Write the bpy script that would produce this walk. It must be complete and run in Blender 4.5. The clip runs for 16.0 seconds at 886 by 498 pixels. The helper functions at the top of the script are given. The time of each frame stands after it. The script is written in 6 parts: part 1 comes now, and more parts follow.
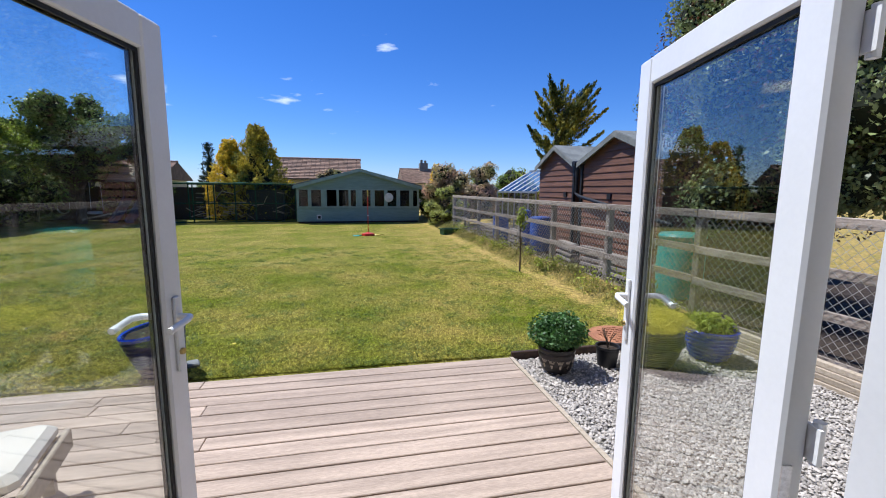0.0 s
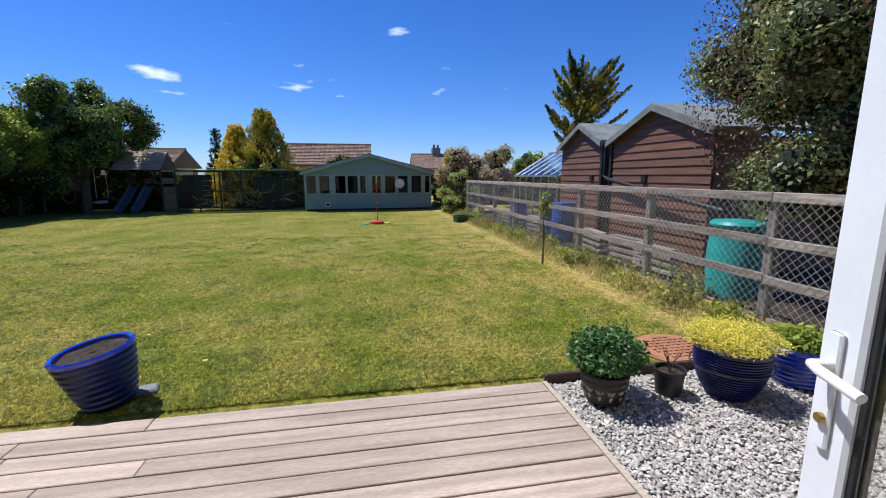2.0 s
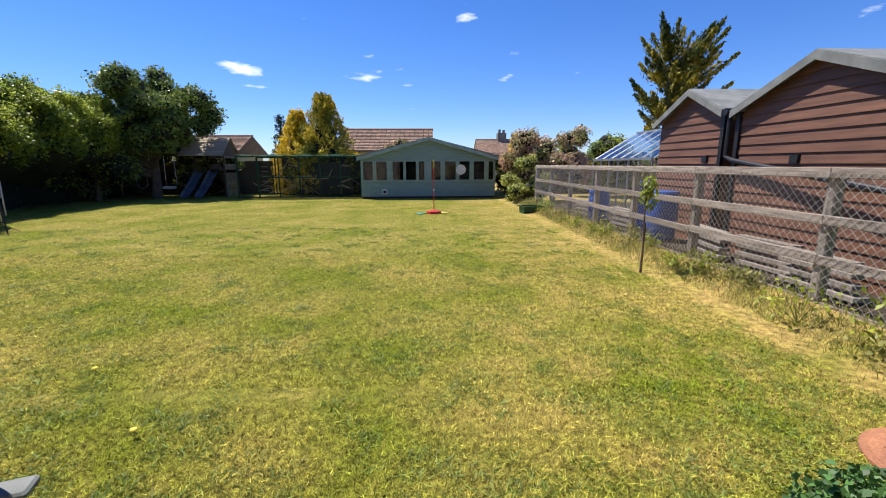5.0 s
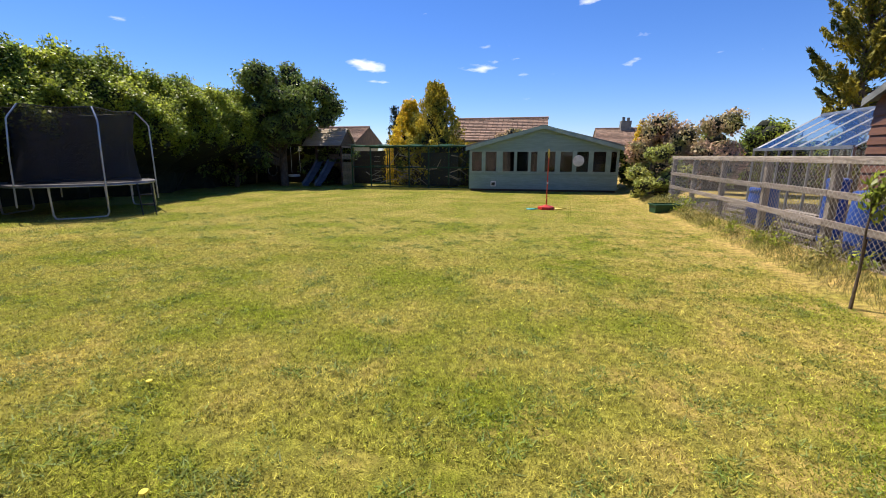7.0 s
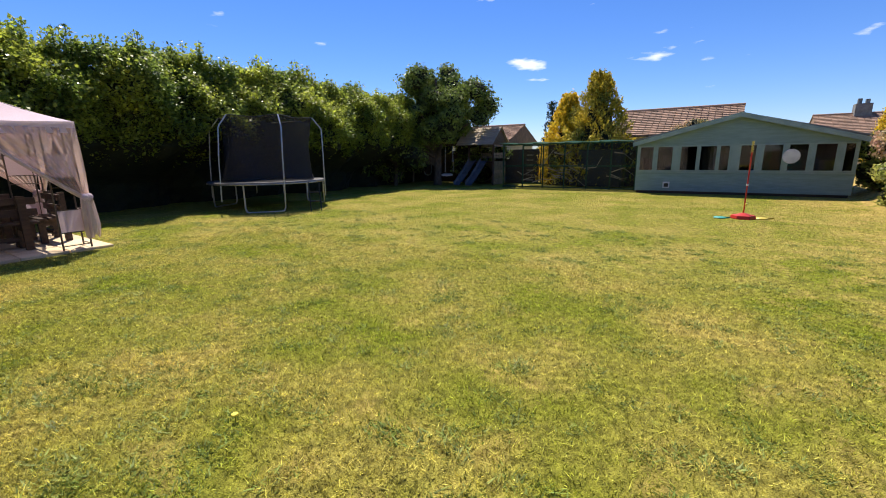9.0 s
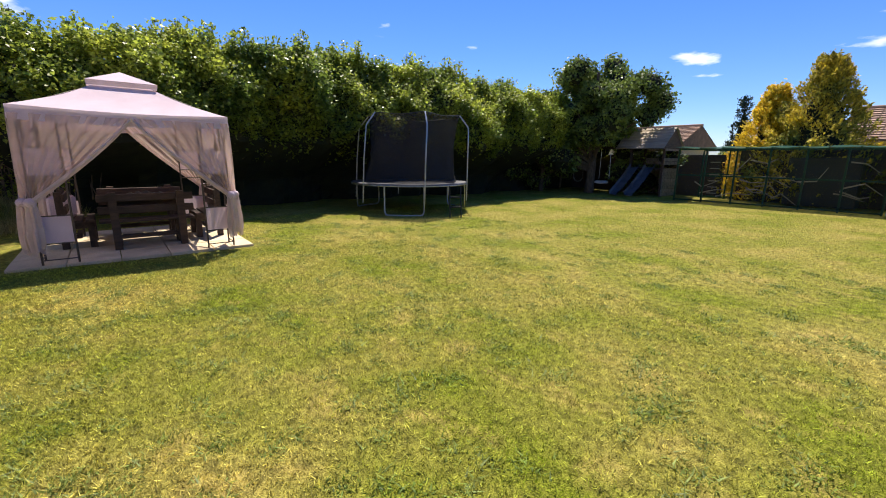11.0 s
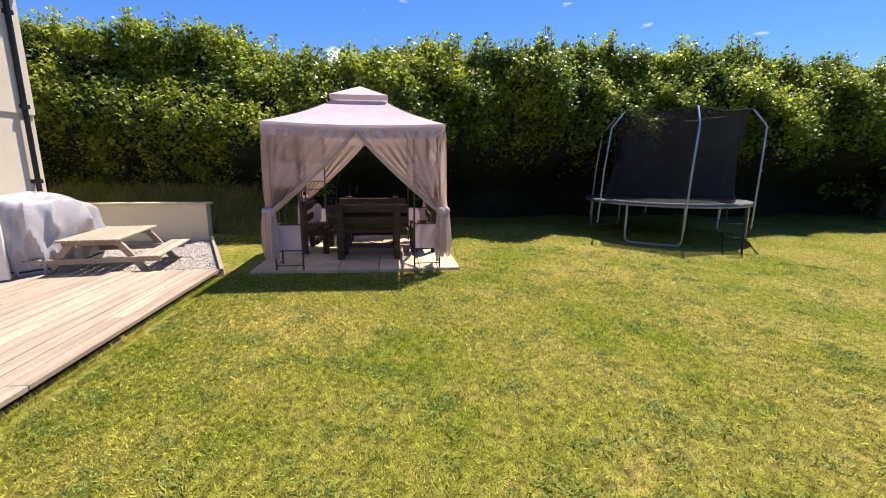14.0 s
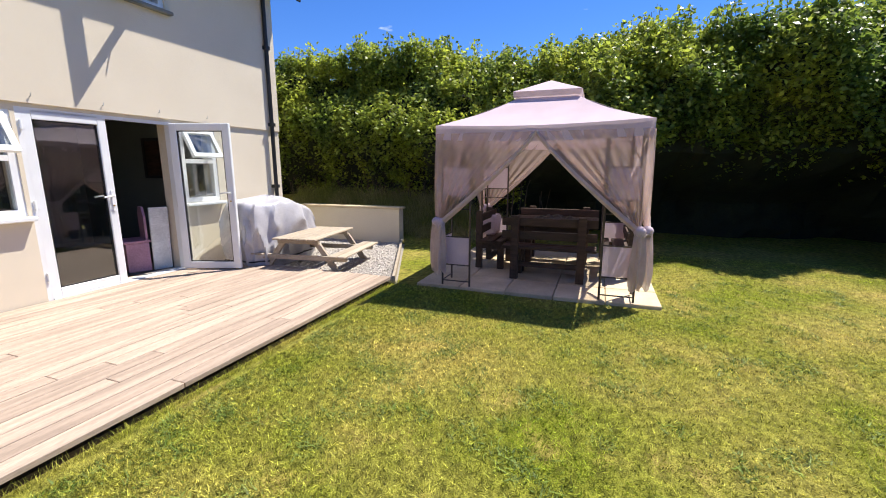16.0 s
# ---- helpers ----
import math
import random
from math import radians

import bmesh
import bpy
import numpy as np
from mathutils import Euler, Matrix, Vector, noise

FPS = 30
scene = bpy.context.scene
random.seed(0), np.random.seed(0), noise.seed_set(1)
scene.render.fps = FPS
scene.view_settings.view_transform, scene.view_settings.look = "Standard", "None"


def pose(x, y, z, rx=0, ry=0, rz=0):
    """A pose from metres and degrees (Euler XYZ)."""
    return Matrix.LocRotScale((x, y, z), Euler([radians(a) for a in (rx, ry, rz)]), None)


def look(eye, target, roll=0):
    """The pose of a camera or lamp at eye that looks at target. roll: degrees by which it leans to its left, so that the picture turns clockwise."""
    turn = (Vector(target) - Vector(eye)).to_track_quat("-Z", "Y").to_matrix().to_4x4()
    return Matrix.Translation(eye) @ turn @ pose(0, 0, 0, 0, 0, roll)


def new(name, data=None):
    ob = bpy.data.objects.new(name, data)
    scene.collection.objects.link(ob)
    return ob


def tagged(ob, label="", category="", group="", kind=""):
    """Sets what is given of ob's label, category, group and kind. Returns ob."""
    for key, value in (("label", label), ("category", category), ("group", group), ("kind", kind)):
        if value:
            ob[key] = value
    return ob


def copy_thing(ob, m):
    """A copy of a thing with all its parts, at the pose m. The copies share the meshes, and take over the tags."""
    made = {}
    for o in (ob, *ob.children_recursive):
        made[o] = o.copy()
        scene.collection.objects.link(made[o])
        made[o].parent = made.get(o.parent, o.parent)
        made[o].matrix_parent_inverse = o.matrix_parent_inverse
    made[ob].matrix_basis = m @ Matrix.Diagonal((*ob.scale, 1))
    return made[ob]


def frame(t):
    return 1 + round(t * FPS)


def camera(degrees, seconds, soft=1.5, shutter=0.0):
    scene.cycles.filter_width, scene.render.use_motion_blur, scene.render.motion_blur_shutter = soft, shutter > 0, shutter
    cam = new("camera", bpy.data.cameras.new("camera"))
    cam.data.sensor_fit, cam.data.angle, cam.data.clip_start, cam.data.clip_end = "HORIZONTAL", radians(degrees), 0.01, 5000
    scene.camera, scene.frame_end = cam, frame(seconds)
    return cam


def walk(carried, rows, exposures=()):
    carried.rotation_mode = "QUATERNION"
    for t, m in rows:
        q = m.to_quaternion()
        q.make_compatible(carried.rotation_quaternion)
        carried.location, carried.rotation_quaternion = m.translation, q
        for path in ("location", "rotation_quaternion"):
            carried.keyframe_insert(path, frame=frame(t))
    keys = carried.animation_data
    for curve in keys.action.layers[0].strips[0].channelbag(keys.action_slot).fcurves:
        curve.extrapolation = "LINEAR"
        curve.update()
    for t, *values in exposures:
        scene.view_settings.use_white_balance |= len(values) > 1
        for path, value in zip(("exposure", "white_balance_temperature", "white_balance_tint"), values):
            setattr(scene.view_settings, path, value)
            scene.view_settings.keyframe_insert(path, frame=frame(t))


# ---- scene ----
cam = camera(93.1, 16.0, soft=1.0)
PATH = [
    (0, (0.928, -0.574, 1.667), (1.35, 1.361, 1.389), 0.5),
    (0.5, (0.949, -0.319, 1.644), (1.359, 1.618, 1.364), 0.2),
    (1, (0.978, -0.145, 1.636), (1.383, 1.791, 1.337), 0.1),
    (1.5, (1.057, 0.091, 1.635), (1.457, 2.025, 1.32), 0.1),
    (2, (1.101, 0.272, 1.626), (1.459, 2.21, 1.283), -0.1),
    (2.5, (1.13, 0.592, 1.588), (1.448, 2.534, 1.235), -0.6),
    (3, (1.17, 0.829, 1.557), (1.471, 2.772, 1.192), -0.7),
    (5.5, (1.394, 2.083, 1.501), (1.323, 4.04, 1.095), 0.3),
    (6, (1.408, 2.305, 1.507), (1.194, 4.249, 1.087), 0.8),
    (6.5, (1.323, 2.57, 1.502), (1.031, 4.501, 1.074), 0.7),
    (7, (1.284, 2.795, 1.463), (0.852, 4.699, 1.029), 0.1),
    (7.5, (1.264, 3.03, 1.46), (0.619, 4.873, 1.03), -0.1),
    (8, (1.241, 3.233, 1.438), (0.408, 4.998, 1.004), 0.2),
    (8.5, (1.184, 3.455, 1.426), (0.218, 5.151, 0.992), -0.3),
    (10.8, (-0.128, 4.537, 1.469), (-1.602, 5.82, 1.041), 0.3),
    (11, (-0.256, 4.663, 1.474), (-1.785, 5.88, 1.047), 0.7),
    (11.5, (-0.437, 4.841, 1.5), (-2.088, 5.886, 1.074), 0.9),
    (12, (-0.684, 5.003, 1.49), (-2.398, 5.945, 1.07), 0.7),
    (12.5, (-0.922, 5.124, 1.503), (-2.699, 5.939, 1.082), 0.3),
    (13, (-1.163, 5.294, 1.509), (-3.054, 5.804, 1.103), -0.4),
    (13.5, (-1.387, 5.396, 1.51), (-3.321, 5.703, 1.103), 0.1),
    (14, (-1.682, 5.479, 1.492), (-3.628, 5.718, 1.099), 0.4),
    (14.5, (-1.947, 5.564, 1.491), (-3.907, 5.625, 1.097), 0.2),
    (15, (-2.187, 5.67, 1.487), (-4.14, 5.484, 1.099), 0.5),
    (15.5, (-2.402, 5.703, 1.501), (-4.311, 5.257, 1.107), 0.5),
    (16, (-2.603, 5.717, 1.523), (-4.446, 5.037, 1.146), -0.0),
]
# the picture brightens a little on the way
walk(cam, [(r[0], look(*r[1:])) for r in PATH], [(0, 0.42, 5800, 10), (0.5, 0.24, 5800, 10), (1, 0.28, 5800, 10), (3, 0.42, 5950, 10), (5.5, 0.74, 6700, 12), (8, 0.70, 7000, 13), (11, 0.78, 6950, 12), (14, 0.86, 6900, 12), (16, 0.86, 6600, 10)])

# ---- sky and sun ----
SUN_DIR = Vector((-0.80, 0.60, 0)).normalized() * math.cos(radians(62)) + Vector((0, 0, math.sin(radians(62))))
world = bpy.data.worlds.new("sky")
scene.world = world
world.use_nodes = True
wn, wl = world.node_tree.nodes, world.node_tree.links
sky = wn.new("ShaderNodeTexSky")
sky.sky_type = "NISHITA"
sky.sun_disc = False
sky.sun_elevation = radians(62)
sky.sun_rotation = math.atan2(SUN_DIR.x, SUN_DIR.y)
sky.altitude = 100
sky.air_density, sky.dust_density, sky.ozone_density = 1.0, 0.0, 5.0
bg = wn["Background"]
bg.inputs["Strength"].default_value = 0.08
# small fair-weather clouds, thin and low over the horizon
wc = wn.new("ShaderNodeTexCoord")
wm = wn.new("ShaderNodeMapping")
wm.inputs["Scale"].default_value = (5.0, 5.0, 17.0)
wnoise = wn.new("ShaderNodeTexNoise")
wnoise.inputs["Scale"].default_value = 1.35
wnoise.inputs["Detail"].default_value = 6
wr = wn.new("ShaderNodeValToRGB")
wr.color_ramp.elements[0].position, wr.color_ramp.elements[0].color = 0.665, (0, 0, 0, 1)
wr.color_ramp.elements[1].position, wr.color_ramp.elements[1].color = 0.76, (0.8, 0.8, 0.8, 1)
wmix = wn.new("ShaderNodeMixRGB")
wmix.inputs[2].default_value = (11, 11.5, 12, 1)
wl.new(wc.outputs["Generated"], wm.inputs["Vector"])
wl.new(wm.outputs[0], wnoise.inputs["Vector"])
wl.new(wnoise.outputs["Fac"], wr.inputs[0])
wl.new(wr.outputs[0], wmix.inputs[0])
hue = wn.new("ShaderNodeHueSaturation")
hue.inputs["Saturation"].default_value = 1.2
wl.new(sky.outputs[0], hue.inputs["Color"])
blue = wn.new("ShaderNodeMixRGB")
blue.blend_type = "MULTIPLY"
blue.inputs[0].default_value = 1.0
blue.inputs[2].default_value = (0.80, 0.90, 1.25, 1)
wl.new(hue.outputs[0], blue.inputs[1])
wl.new(blue.outputs[0], wmix.inputs[1])
wl.new(wmix.outputs[0], bg.inputs["Color"])

sun = new("sun", bpy.data.lights.new("sun", "SUN"))
sun.data.energy, sun.data.angle, sun.data.color = 4.95, radians(0.53), (1.0, 0.95, 0.87)
sun.matrix_world = look((0, 0, 30), Vector((0, 0, 30)) - SUN_DIR)


# ---- materials ----
def mat(name, c1, c2=None, rough=0.7, scale=6.0, fine=60.0, bump=0.2, metal=0.0, stretch=(1, 1, 1), spec=0.4, mix=(0.35, 0.65), dist=0.004, island=0.0, rand=0.0, c3=None, coat=0.0, trans=0.0, grain=0.2):
    """Two-scale procedural surface: broad patches of c1 to c2, a fine grain over them, relief from the grain."""
    m = bpy.data.materials.new(name)
    m.use_nodes = True
    n, l = m.node_tree.nodes, m.node_tree.links
    b = n["Principled BSDF"]
    b.inputs["Roughness"].default_value, b.inputs["Metallic"].default_value = rough, metal
    b.inputs["Specular IOR Level"].default_value = spec
    b.inputs["Coat Weight"].default_value = coat
    c2 = c2 or tuple(min(1, x * 0.75) for x in c1)
    co = n.new("ShaderNodeTexCoord")
    mp = n.new("ShaderNodeMapping")
    mp.inputs["Scale"].default_value = stretch
    l.new(co.outputs["Object"], mp.inputs["Vector"])
    vec = mp.outputs[0]
    if rand:
        oi = n.new("ShaderNodeObjectInfo")
        ad = n.new("ShaderNodeVectorMath")
        ad.operation = "MULTIPLY_ADD"
        cb = n.new("ShaderNodeCombineXYZ")
        for i in range(3):
            l.new(oi.outputs["Random"], cb.inputs[i])
        l.new(cb.outputs[0], ad.inputs[0])
        ad.inputs[1].default_value = (37, 53, 71)
        l.new(vec, ad.inputs[2])
        vec = ad.outputs[0]
    t1, t2 = n.new("ShaderNodeTexNoise"), n.new("ShaderNodeTexNoise")
    t1.inputs["Scale"].default_value, t1.inputs["Detail"].default_value = scale, 5
    t2.inputs["Scale"].default_value, t2.inputs["Detail"].default_value = fine, 4
    l.new(vec, t1.inputs["Vector"]), l.new(vec, t2.inputs["Vector"])
    r = n.new("ShaderNodeValToRGB")
    r.color_ramp.elements[0].position, r.color_ramp.elements[1].position = mix
    r.color_ramp.elements[0].color, r.color_ramp.elements[1].color = (*c1, 1), (*c2, 1)
    if c3:
        e = r.color_ramp.elements.new((mix[0] + mix[1]) / 2)
        e.color = (*c3, 1)
    l.new(t1.outputs["Fac"], r.inputs[0])
    g = n.new("ShaderNodeMapRange")
    g.inputs["From Min"].default_value, g.inputs["From Max"].default_value = 0.3, 0.7
    g.inputs["To Min"].default_value, g.inputs["To Max"].default_value = 1 - grain, 1 + grain
    l.new(t2.outputs["Fac"], g.inputs[0])
    mul = n.new("ShaderNodeMixRGB")
    mul.blend_type = "MULTIPLY"
    mul.inputs[0].default_value = 1
    l.new(r.outputs[0], mul.inputs[1]), l.new(g.outputs[0], mul.inputs[2])
    col = mul.outputs[0]
    for amount, node, out in ((island, "ShaderNodeNewGeometry", "Random Per Island"), (rand, "ShaderNodeObjectInfo", "Random")):
        if amount:
            gi = n.new(node)
            gr = n.new("ShaderNodeMapRange")
            gr.inputs["To Min"].default_value, gr.inputs["To Max"].default_value = 1 - amount, 1 + amount
            l.new(gi.outputs[out], gr.inputs[0])
            m2 = n.new("ShaderNodeMixRGB")
            m2.blend_type = "MULTIPLY"
            m2.inputs[0].default_value = 1
            l.new(col, m2.inputs[1]), l.new(gr.outputs[0], m2.inputs[2])
            col = m2.outputs[0]
    l.new(col, b.inputs["Base Color"])
    if bump:
        bp = n.new("ShaderNodeBump")
        bp.inputs["Strength"].default_value, bp.inputs["Distance"].default_value = bump, dist
        l.new(t2.outputs["Fac"], bp.inputs["Height"])
        l.new(bp.outputs[0], b.inputs["Normal"])
    if trans:
        tr = n.new("ShaderNodeBsdfTranslucent")
        l.new(col, tr.inputs["Color"])
        mx = n.new("ShaderNodeMixShader")
        mx.inputs[0].default_value = trans
        l.new(b.outputs[0], mx.inputs[1]), l.new(tr.outputs[0], mx.inputs[2])
        l.new(mx.outputs[0], n["Material Output"].inputs["Surface"])
    return m


def see_through(name, colour, cover, translucent=0.3, fine=900):
    """Thin mesh cloth: most light goes through the holes, the threads are matt."""
    m = mat(name, colour, None, 0.9, 8, fine, 0)
    n, l = m.node_tree.nodes, m.node_tree.links
    out = n["Material Output"]
    t, tl, mx, m2 = n.new("ShaderNodeBsdfTransparent"), n.new("ShaderNodeBsdfTranslucent"), n.new("ShaderNodeMixShader"), n.new("ShaderNodeMixShader")
    tl.inputs["Color"].default_value = (*colour, 1)
    m2.inputs[0].default_value = translucent
    l.new(n["Principled BSDF"].outputs[0], m2.inputs[1]), l.new(tl.outputs[0], m2.inputs[2])
    mx.inputs[0].default_value = cover
    l.new(t.outputs[0], mx.inputs[1]), l.new(m2.outputs[0], mx.inputs[2])
    l.new(mx.outputs[0], out.inputs["Surface"])
    return m


def pane_glass(name, tint=(0.93, 0.96, 0.95), ior=1.6):
    m = bpy.data.materials.new(name)
    m.use_nodes = True
    n, l = m.node_tree.nodes, m.node_tree.links
    n.remove(n["Principled BSDF"])
    t, g, f, mx = n.new("ShaderNodeBsdfTransparent"), n.new("ShaderNodeBsdfGlossy"), n.new("ShaderNodeLayerWeight"), n.new("ShaderNodeMixShader")
    t.inputs["Color"].default_value = (*tint, 1)
    g.inputs["Roughness"].default_value = 0.0
    f.inputs["Blend"].default_value = 0.5
    pw, sc = n.new("ShaderNodeMath"), n.new("ShaderNodeMapRange")
    pw.operation = "POWER"
    pw.inputs[1].default_value = 3.5
    sc.inputs["To Min"].default_value, sc.inputs["To Max"].default_value = ((ior - 1) / (ior + 1)) ** 2, 0.9
    l.new(f.outputs["Facing"], pw.inputs[0]), l.new(pw.outputs[0], sc.inputs[0])
    l.new(sc.outputs[0], mx.inputs[0]), l.new(t.outputs[0], mx.inputs[1]), l.new(g.outputs[0], mx.inputs[2])
    l.new(mx.outputs[0], n["Material Output"].inputs["Surface"])
    return m


def lawn_material():
    """Mown grass: green, dry straw patches, drier towards the fence side, fine blade grain."""
    m = mat("lawn", (0.17, 0.19, 0.016), (0.29, 0.25, 0.055), 0.9, 0.75, 110, 1.0, dist=0.02, spec=0.15, grain=0.45)
    n, l = m.node_tree.nodes, m.node_tree.links
    b = n["Principled BSDF"]
    col = b.inputs["Base Color"].links[0].from_socket
    co = n.new("ShaderNodeTexCoord")
    w = n.new("ShaderNodeTexNoise")
    w.inputs["Scale"].default_value, w.inputs["Detail"].default_value = 2.6, 6
    l.new(co.outputs["Object"], w.inputs["Vector"])
    sx = n.new("ShaderNodeSeparateXYZ")
    l.new(co.outputs["Object"], sx.inputs[0])
    dry = n.new("ShaderNodeMapRange")
    dry.inputs["From Min"].default_value, dry.inputs["From Max"].default_value = 1.2, 5.2
    dry.inputs["To Min"].default_value, dry.inputs["To Max"].default_value = -0.12, 0.20
    l.new(sx.outputs[0], dry.inputs[0])
    ad = n.new("ShaderNodeMath")
    l.new(dry.outputs[0], ad.inputs[0]), l.new(w.outputs["Fac"], ad.inputs[1])
    rp = n.new("ShaderNodeValToRGB")
    rp.color_ramp.elements[0].position, rp.color_ramp.elements[1].position = 0.42, 0.78
    l.new(ad.outputs[0], rp.inputs[0])
    mx = n.new("ShaderNodeMixRGB")
    l.new(rp.outputs[0], mx.inputs[0])
    l.new(col, mx.inputs[1])
    mx.inputs[2].default_value = (0.44, 0.31, 0.10, 1)
    # clumps: darker clover spots at hand size
    v = n.new("ShaderNodeTexNoise")
    v.inputs["Scale"].default_value, v.inputs["Detail"].default_value = 14, 5
    l.new(co.outputs["Object"], v.inputs["Vector"])
    vr = n.new("ShaderNodeMapRange")
    vr.inputs["From Min"].default_value, vr.inputs["From Max"].default_value = 0.3, 0.7
    vr.inputs["To Min"].default_value, vr.inputs["To Max"].default_value = 0.45, 1.45
    l.new(v.outputs["Fac"], vr.inputs[0])
    mu = n.new("ShaderNodeMixRGB")
    mu.blend_type = "MULTIPLY"
    mu.inputs[0].default_value = 1
    l.new(mx.outputs[0], mu.inputs[1]), l.new(vr.outputs[0], mu.inputs[2])
    l.new(mu.outputs[0], b.inputs["Base Color"])
    return m


LAWN = lawn_material()
BLADE = mat("grass_blades", (0.26, 0.32, 0.025), (0.55, 0.46, 0.12), 0.7, 0.75, 26, 0, island=0.6, grain=0.75, spec=0.2, trans=0.35)
CLOVER = mat("clover", (0.13, 0.20, 0.025), (0.20, 0.25, 0.05), 0.6, 1.5, 12, 0, island=0.5, trans=0.25)
SOIL = mat("soil", (0.075, 0.052, 0.036), (0.03, 0.02, 0.014), 0.95, 20, 150, 0.9, dist=0.02)
RENDERED = mat("cream_render", (0.70, 0.62, 0.49), (0.66, 0.58, 0.455), 0.9, 1.2, 260, 0.35, dist=0.003)
PLASTIC = mat("white_upvc", (0.80, 0.81, 0.82), (0.74, 0.75, 0.76), 0.32, 3, 80, 0.01, spec=0.5, grain=0.015)
GASKET = mat("black_rubber", (0.02, 0.02, 0.022), None, 0.6, 10, 90, 0.1)
GLASS = pane_glass("window_glass", ior=2.0)
# the tint puts the dimness of the rooms behind into the panes
SHADEGLASS = pane_glass("room_shade_glass", (0.38, 0.40, 0.40), 1.5)
CHROME = mat("bright_metal", (0.6, 0.6, 0.62), (0.5, 0.5, 0.52), 0.3, 10, 120, 0.03, 1.0)
BRASS = mat("brass", (0.55, 0.4, 0.16), None, 0.35, 10, 120, 0.03, 1.0)
DECK = mat("deck_wood", (0.465, 0.36, 0.28), (0.32, 0.247, 0.192), 0.75, 1.6, 30, 0.35, stretch=(0.7, 9, 9), rand=0.13, spec=0.25)
OLDWOOD = mat("weathered_wood", (0.38, 0.32, 0.27), (0.19, 0.155, 0.125), 0.9, 4, 50, 0.6, stretch=(9, 0.9, 9), rand=0.2)
POSTWOOD = mat("weathered_post", (0.32, 0.275, 0.235), (0.14, 0.12, 0.10), 0.9, 4, 50, 0.6, stretch=(9, 9, 0.9), rand=0.2)
PALEWOOD = mat("pale_bench_wood", (0.42, 0.35, 0.27), (0.33, 0.27, 0.2), 0.85, 4, 50, 0.4, stretch=(1, 8, 8), rand=0.15)
DARKWOOD = mat("dark_stained_wood", (0.075, 0.042, 0.028), (0.035, 0.02, 0.014), 0.6, 4, 50, 0.3, stretch=(6, 1, 6), rand=0.2)
GRAVEL = mat("gravel_bed", (0.42, 0.39, 0.35), (0.25, 0.23, 0.21), 0.9, 30, 120, 1.0, dist=0.02)
STONE = mat("gravel_stones", (0.50, 0.45, 0.40), (0.31, 0.285, 0.26), 0.85, 30, 90, 0.2, island=0.35)
WIRE = mat("galvanised_wire", (0.46, 0.45, 0.42), (0.26, 0.24, 0.21), 0.5, 20, 100, 0, 0.35)
BROWN = mat("brown_cladding", (0.17, 0.078, 0.045), (0.11, 0.05, 0.03), 0.6, 3, 70, 0.25, stretch=(1, 0.6, 8), rand=0.1)
FELT = mat("roof_felt", (0.21, 0.22, 0.21), (0.14, 0.15, 0.145), 0.95, 4, 220, 0.5)
BLACK = mat("black_plastic", (0.018, 0.018, 0.02), None, 0.45, 8, 90, 0.1)
SAGE = mat("sage_paint", (0.21, 0.31, 0.30), (0.17, 0.26, 0.25), 0.7, 3, 60, 0.2, rand=0.06, stretch=(1, 1, 6))
SAGETRIM = mat("sage_trim", (0.27, 0.36, 0.34), (0.21, 0.30, 0.28), 0.7, 4, 60, 0.15)
TILES = mat("brown_roof_tiles", (0.30, 0.19, 0.13), (0.21, 0.14, 0.10), 0.9, 3, 50, 0.4, island=0.25)
CANOPY = mat("pink_canopy", (0.71, 0.575, 0.625), (0.65, 0.52, 0.565), 0.85, 3, 400, 0.15, trans=0.25)
NETPINK = see_through("pink_netting", (0.84, 0.64, 0.58), 0.42, 0.5)
NETDENSE = see_through("gathered_netting", (0.76, 0.62, 0.58), 0.82, 0.35)
NETBLACK = see_through("black_netting", (0.020, 0.020, 0.024), 0.80, 0.1)
CAGENET = see_through("cage_netting", (0.03, 0.05, 0.045), 0.28, 0.1)
PAD = mat("spring_pad", (0.09, 0.09, 0.10), (0.03, 0.03, 0.034), 0.6, 6, 60, 0.3)
STEEL = mat("galvanised_tube", (0.50, 0.51, 0.52), (0.38, 0.39, 0.40), 0.4, 8, 90, 0.05, 0.8)
BROWNMETAL = mat("brown_metal_tube", (0.10, 0.075, 0.06), None, 0.5, 8, 90, 0.05, 0.3)
SLAB = mat("paving_slab", (0.62, 0.50, 0.33), (0.48, 0.38, 0.25), 0.9, 3, 120, 0.4, rand=0.12)
COBALT = mat("cobalt_glaze", (0.006, 0.009, 0.10), (0.004, 0.006, 0.045), 0.3, 5, 40, 0.05, spec=0.45, coat=0.12)
COBALTRIM = mat("bright_cobalt_glaze", (0.010, 0.035, 0.42), (0.008, 0.022, 0.28), 0.12, 5, 40, 0.05, spec=0.6, coat=0.6)
BROWNGLAZE = mat("dark_brown_glaze", (0.045, 0.035, 0.032), (0.02, 0.016, 0.015), 0.3, 8, 50, 0.15)
TERRA = mat("rusty_lid", (0.36, 0.16, 0.08), (0.26, 0.11, 0.06), 0.9, 6, 60, 0.5)
COVERCLOTH = mat("silver_cover", (0.52, 0.51, 0.54), (0.38, 0.37, 0.41), 0.28, 3, 90, 0.1, spec=0.6)
TEAL = mat("teal_plastic", (0.02, 0.33, 0.31), (0.015, 0.26, 0.25), 0.4, 4, 50, 0.05)
BLUEPLASTIC = mat("blue_plastic", (0.02, 0.08, 0.36), None, 0.4, 4, 50, 0.05)
RED = mat("red_plastic", (0.55, 0.035, 0.02), None, 0.4, 4, 50, 0.05)
YELLOW = mat("yellow_plastic", (0.62, 0.50, 0.08), None, 0.4, 4, 50, 0.05)
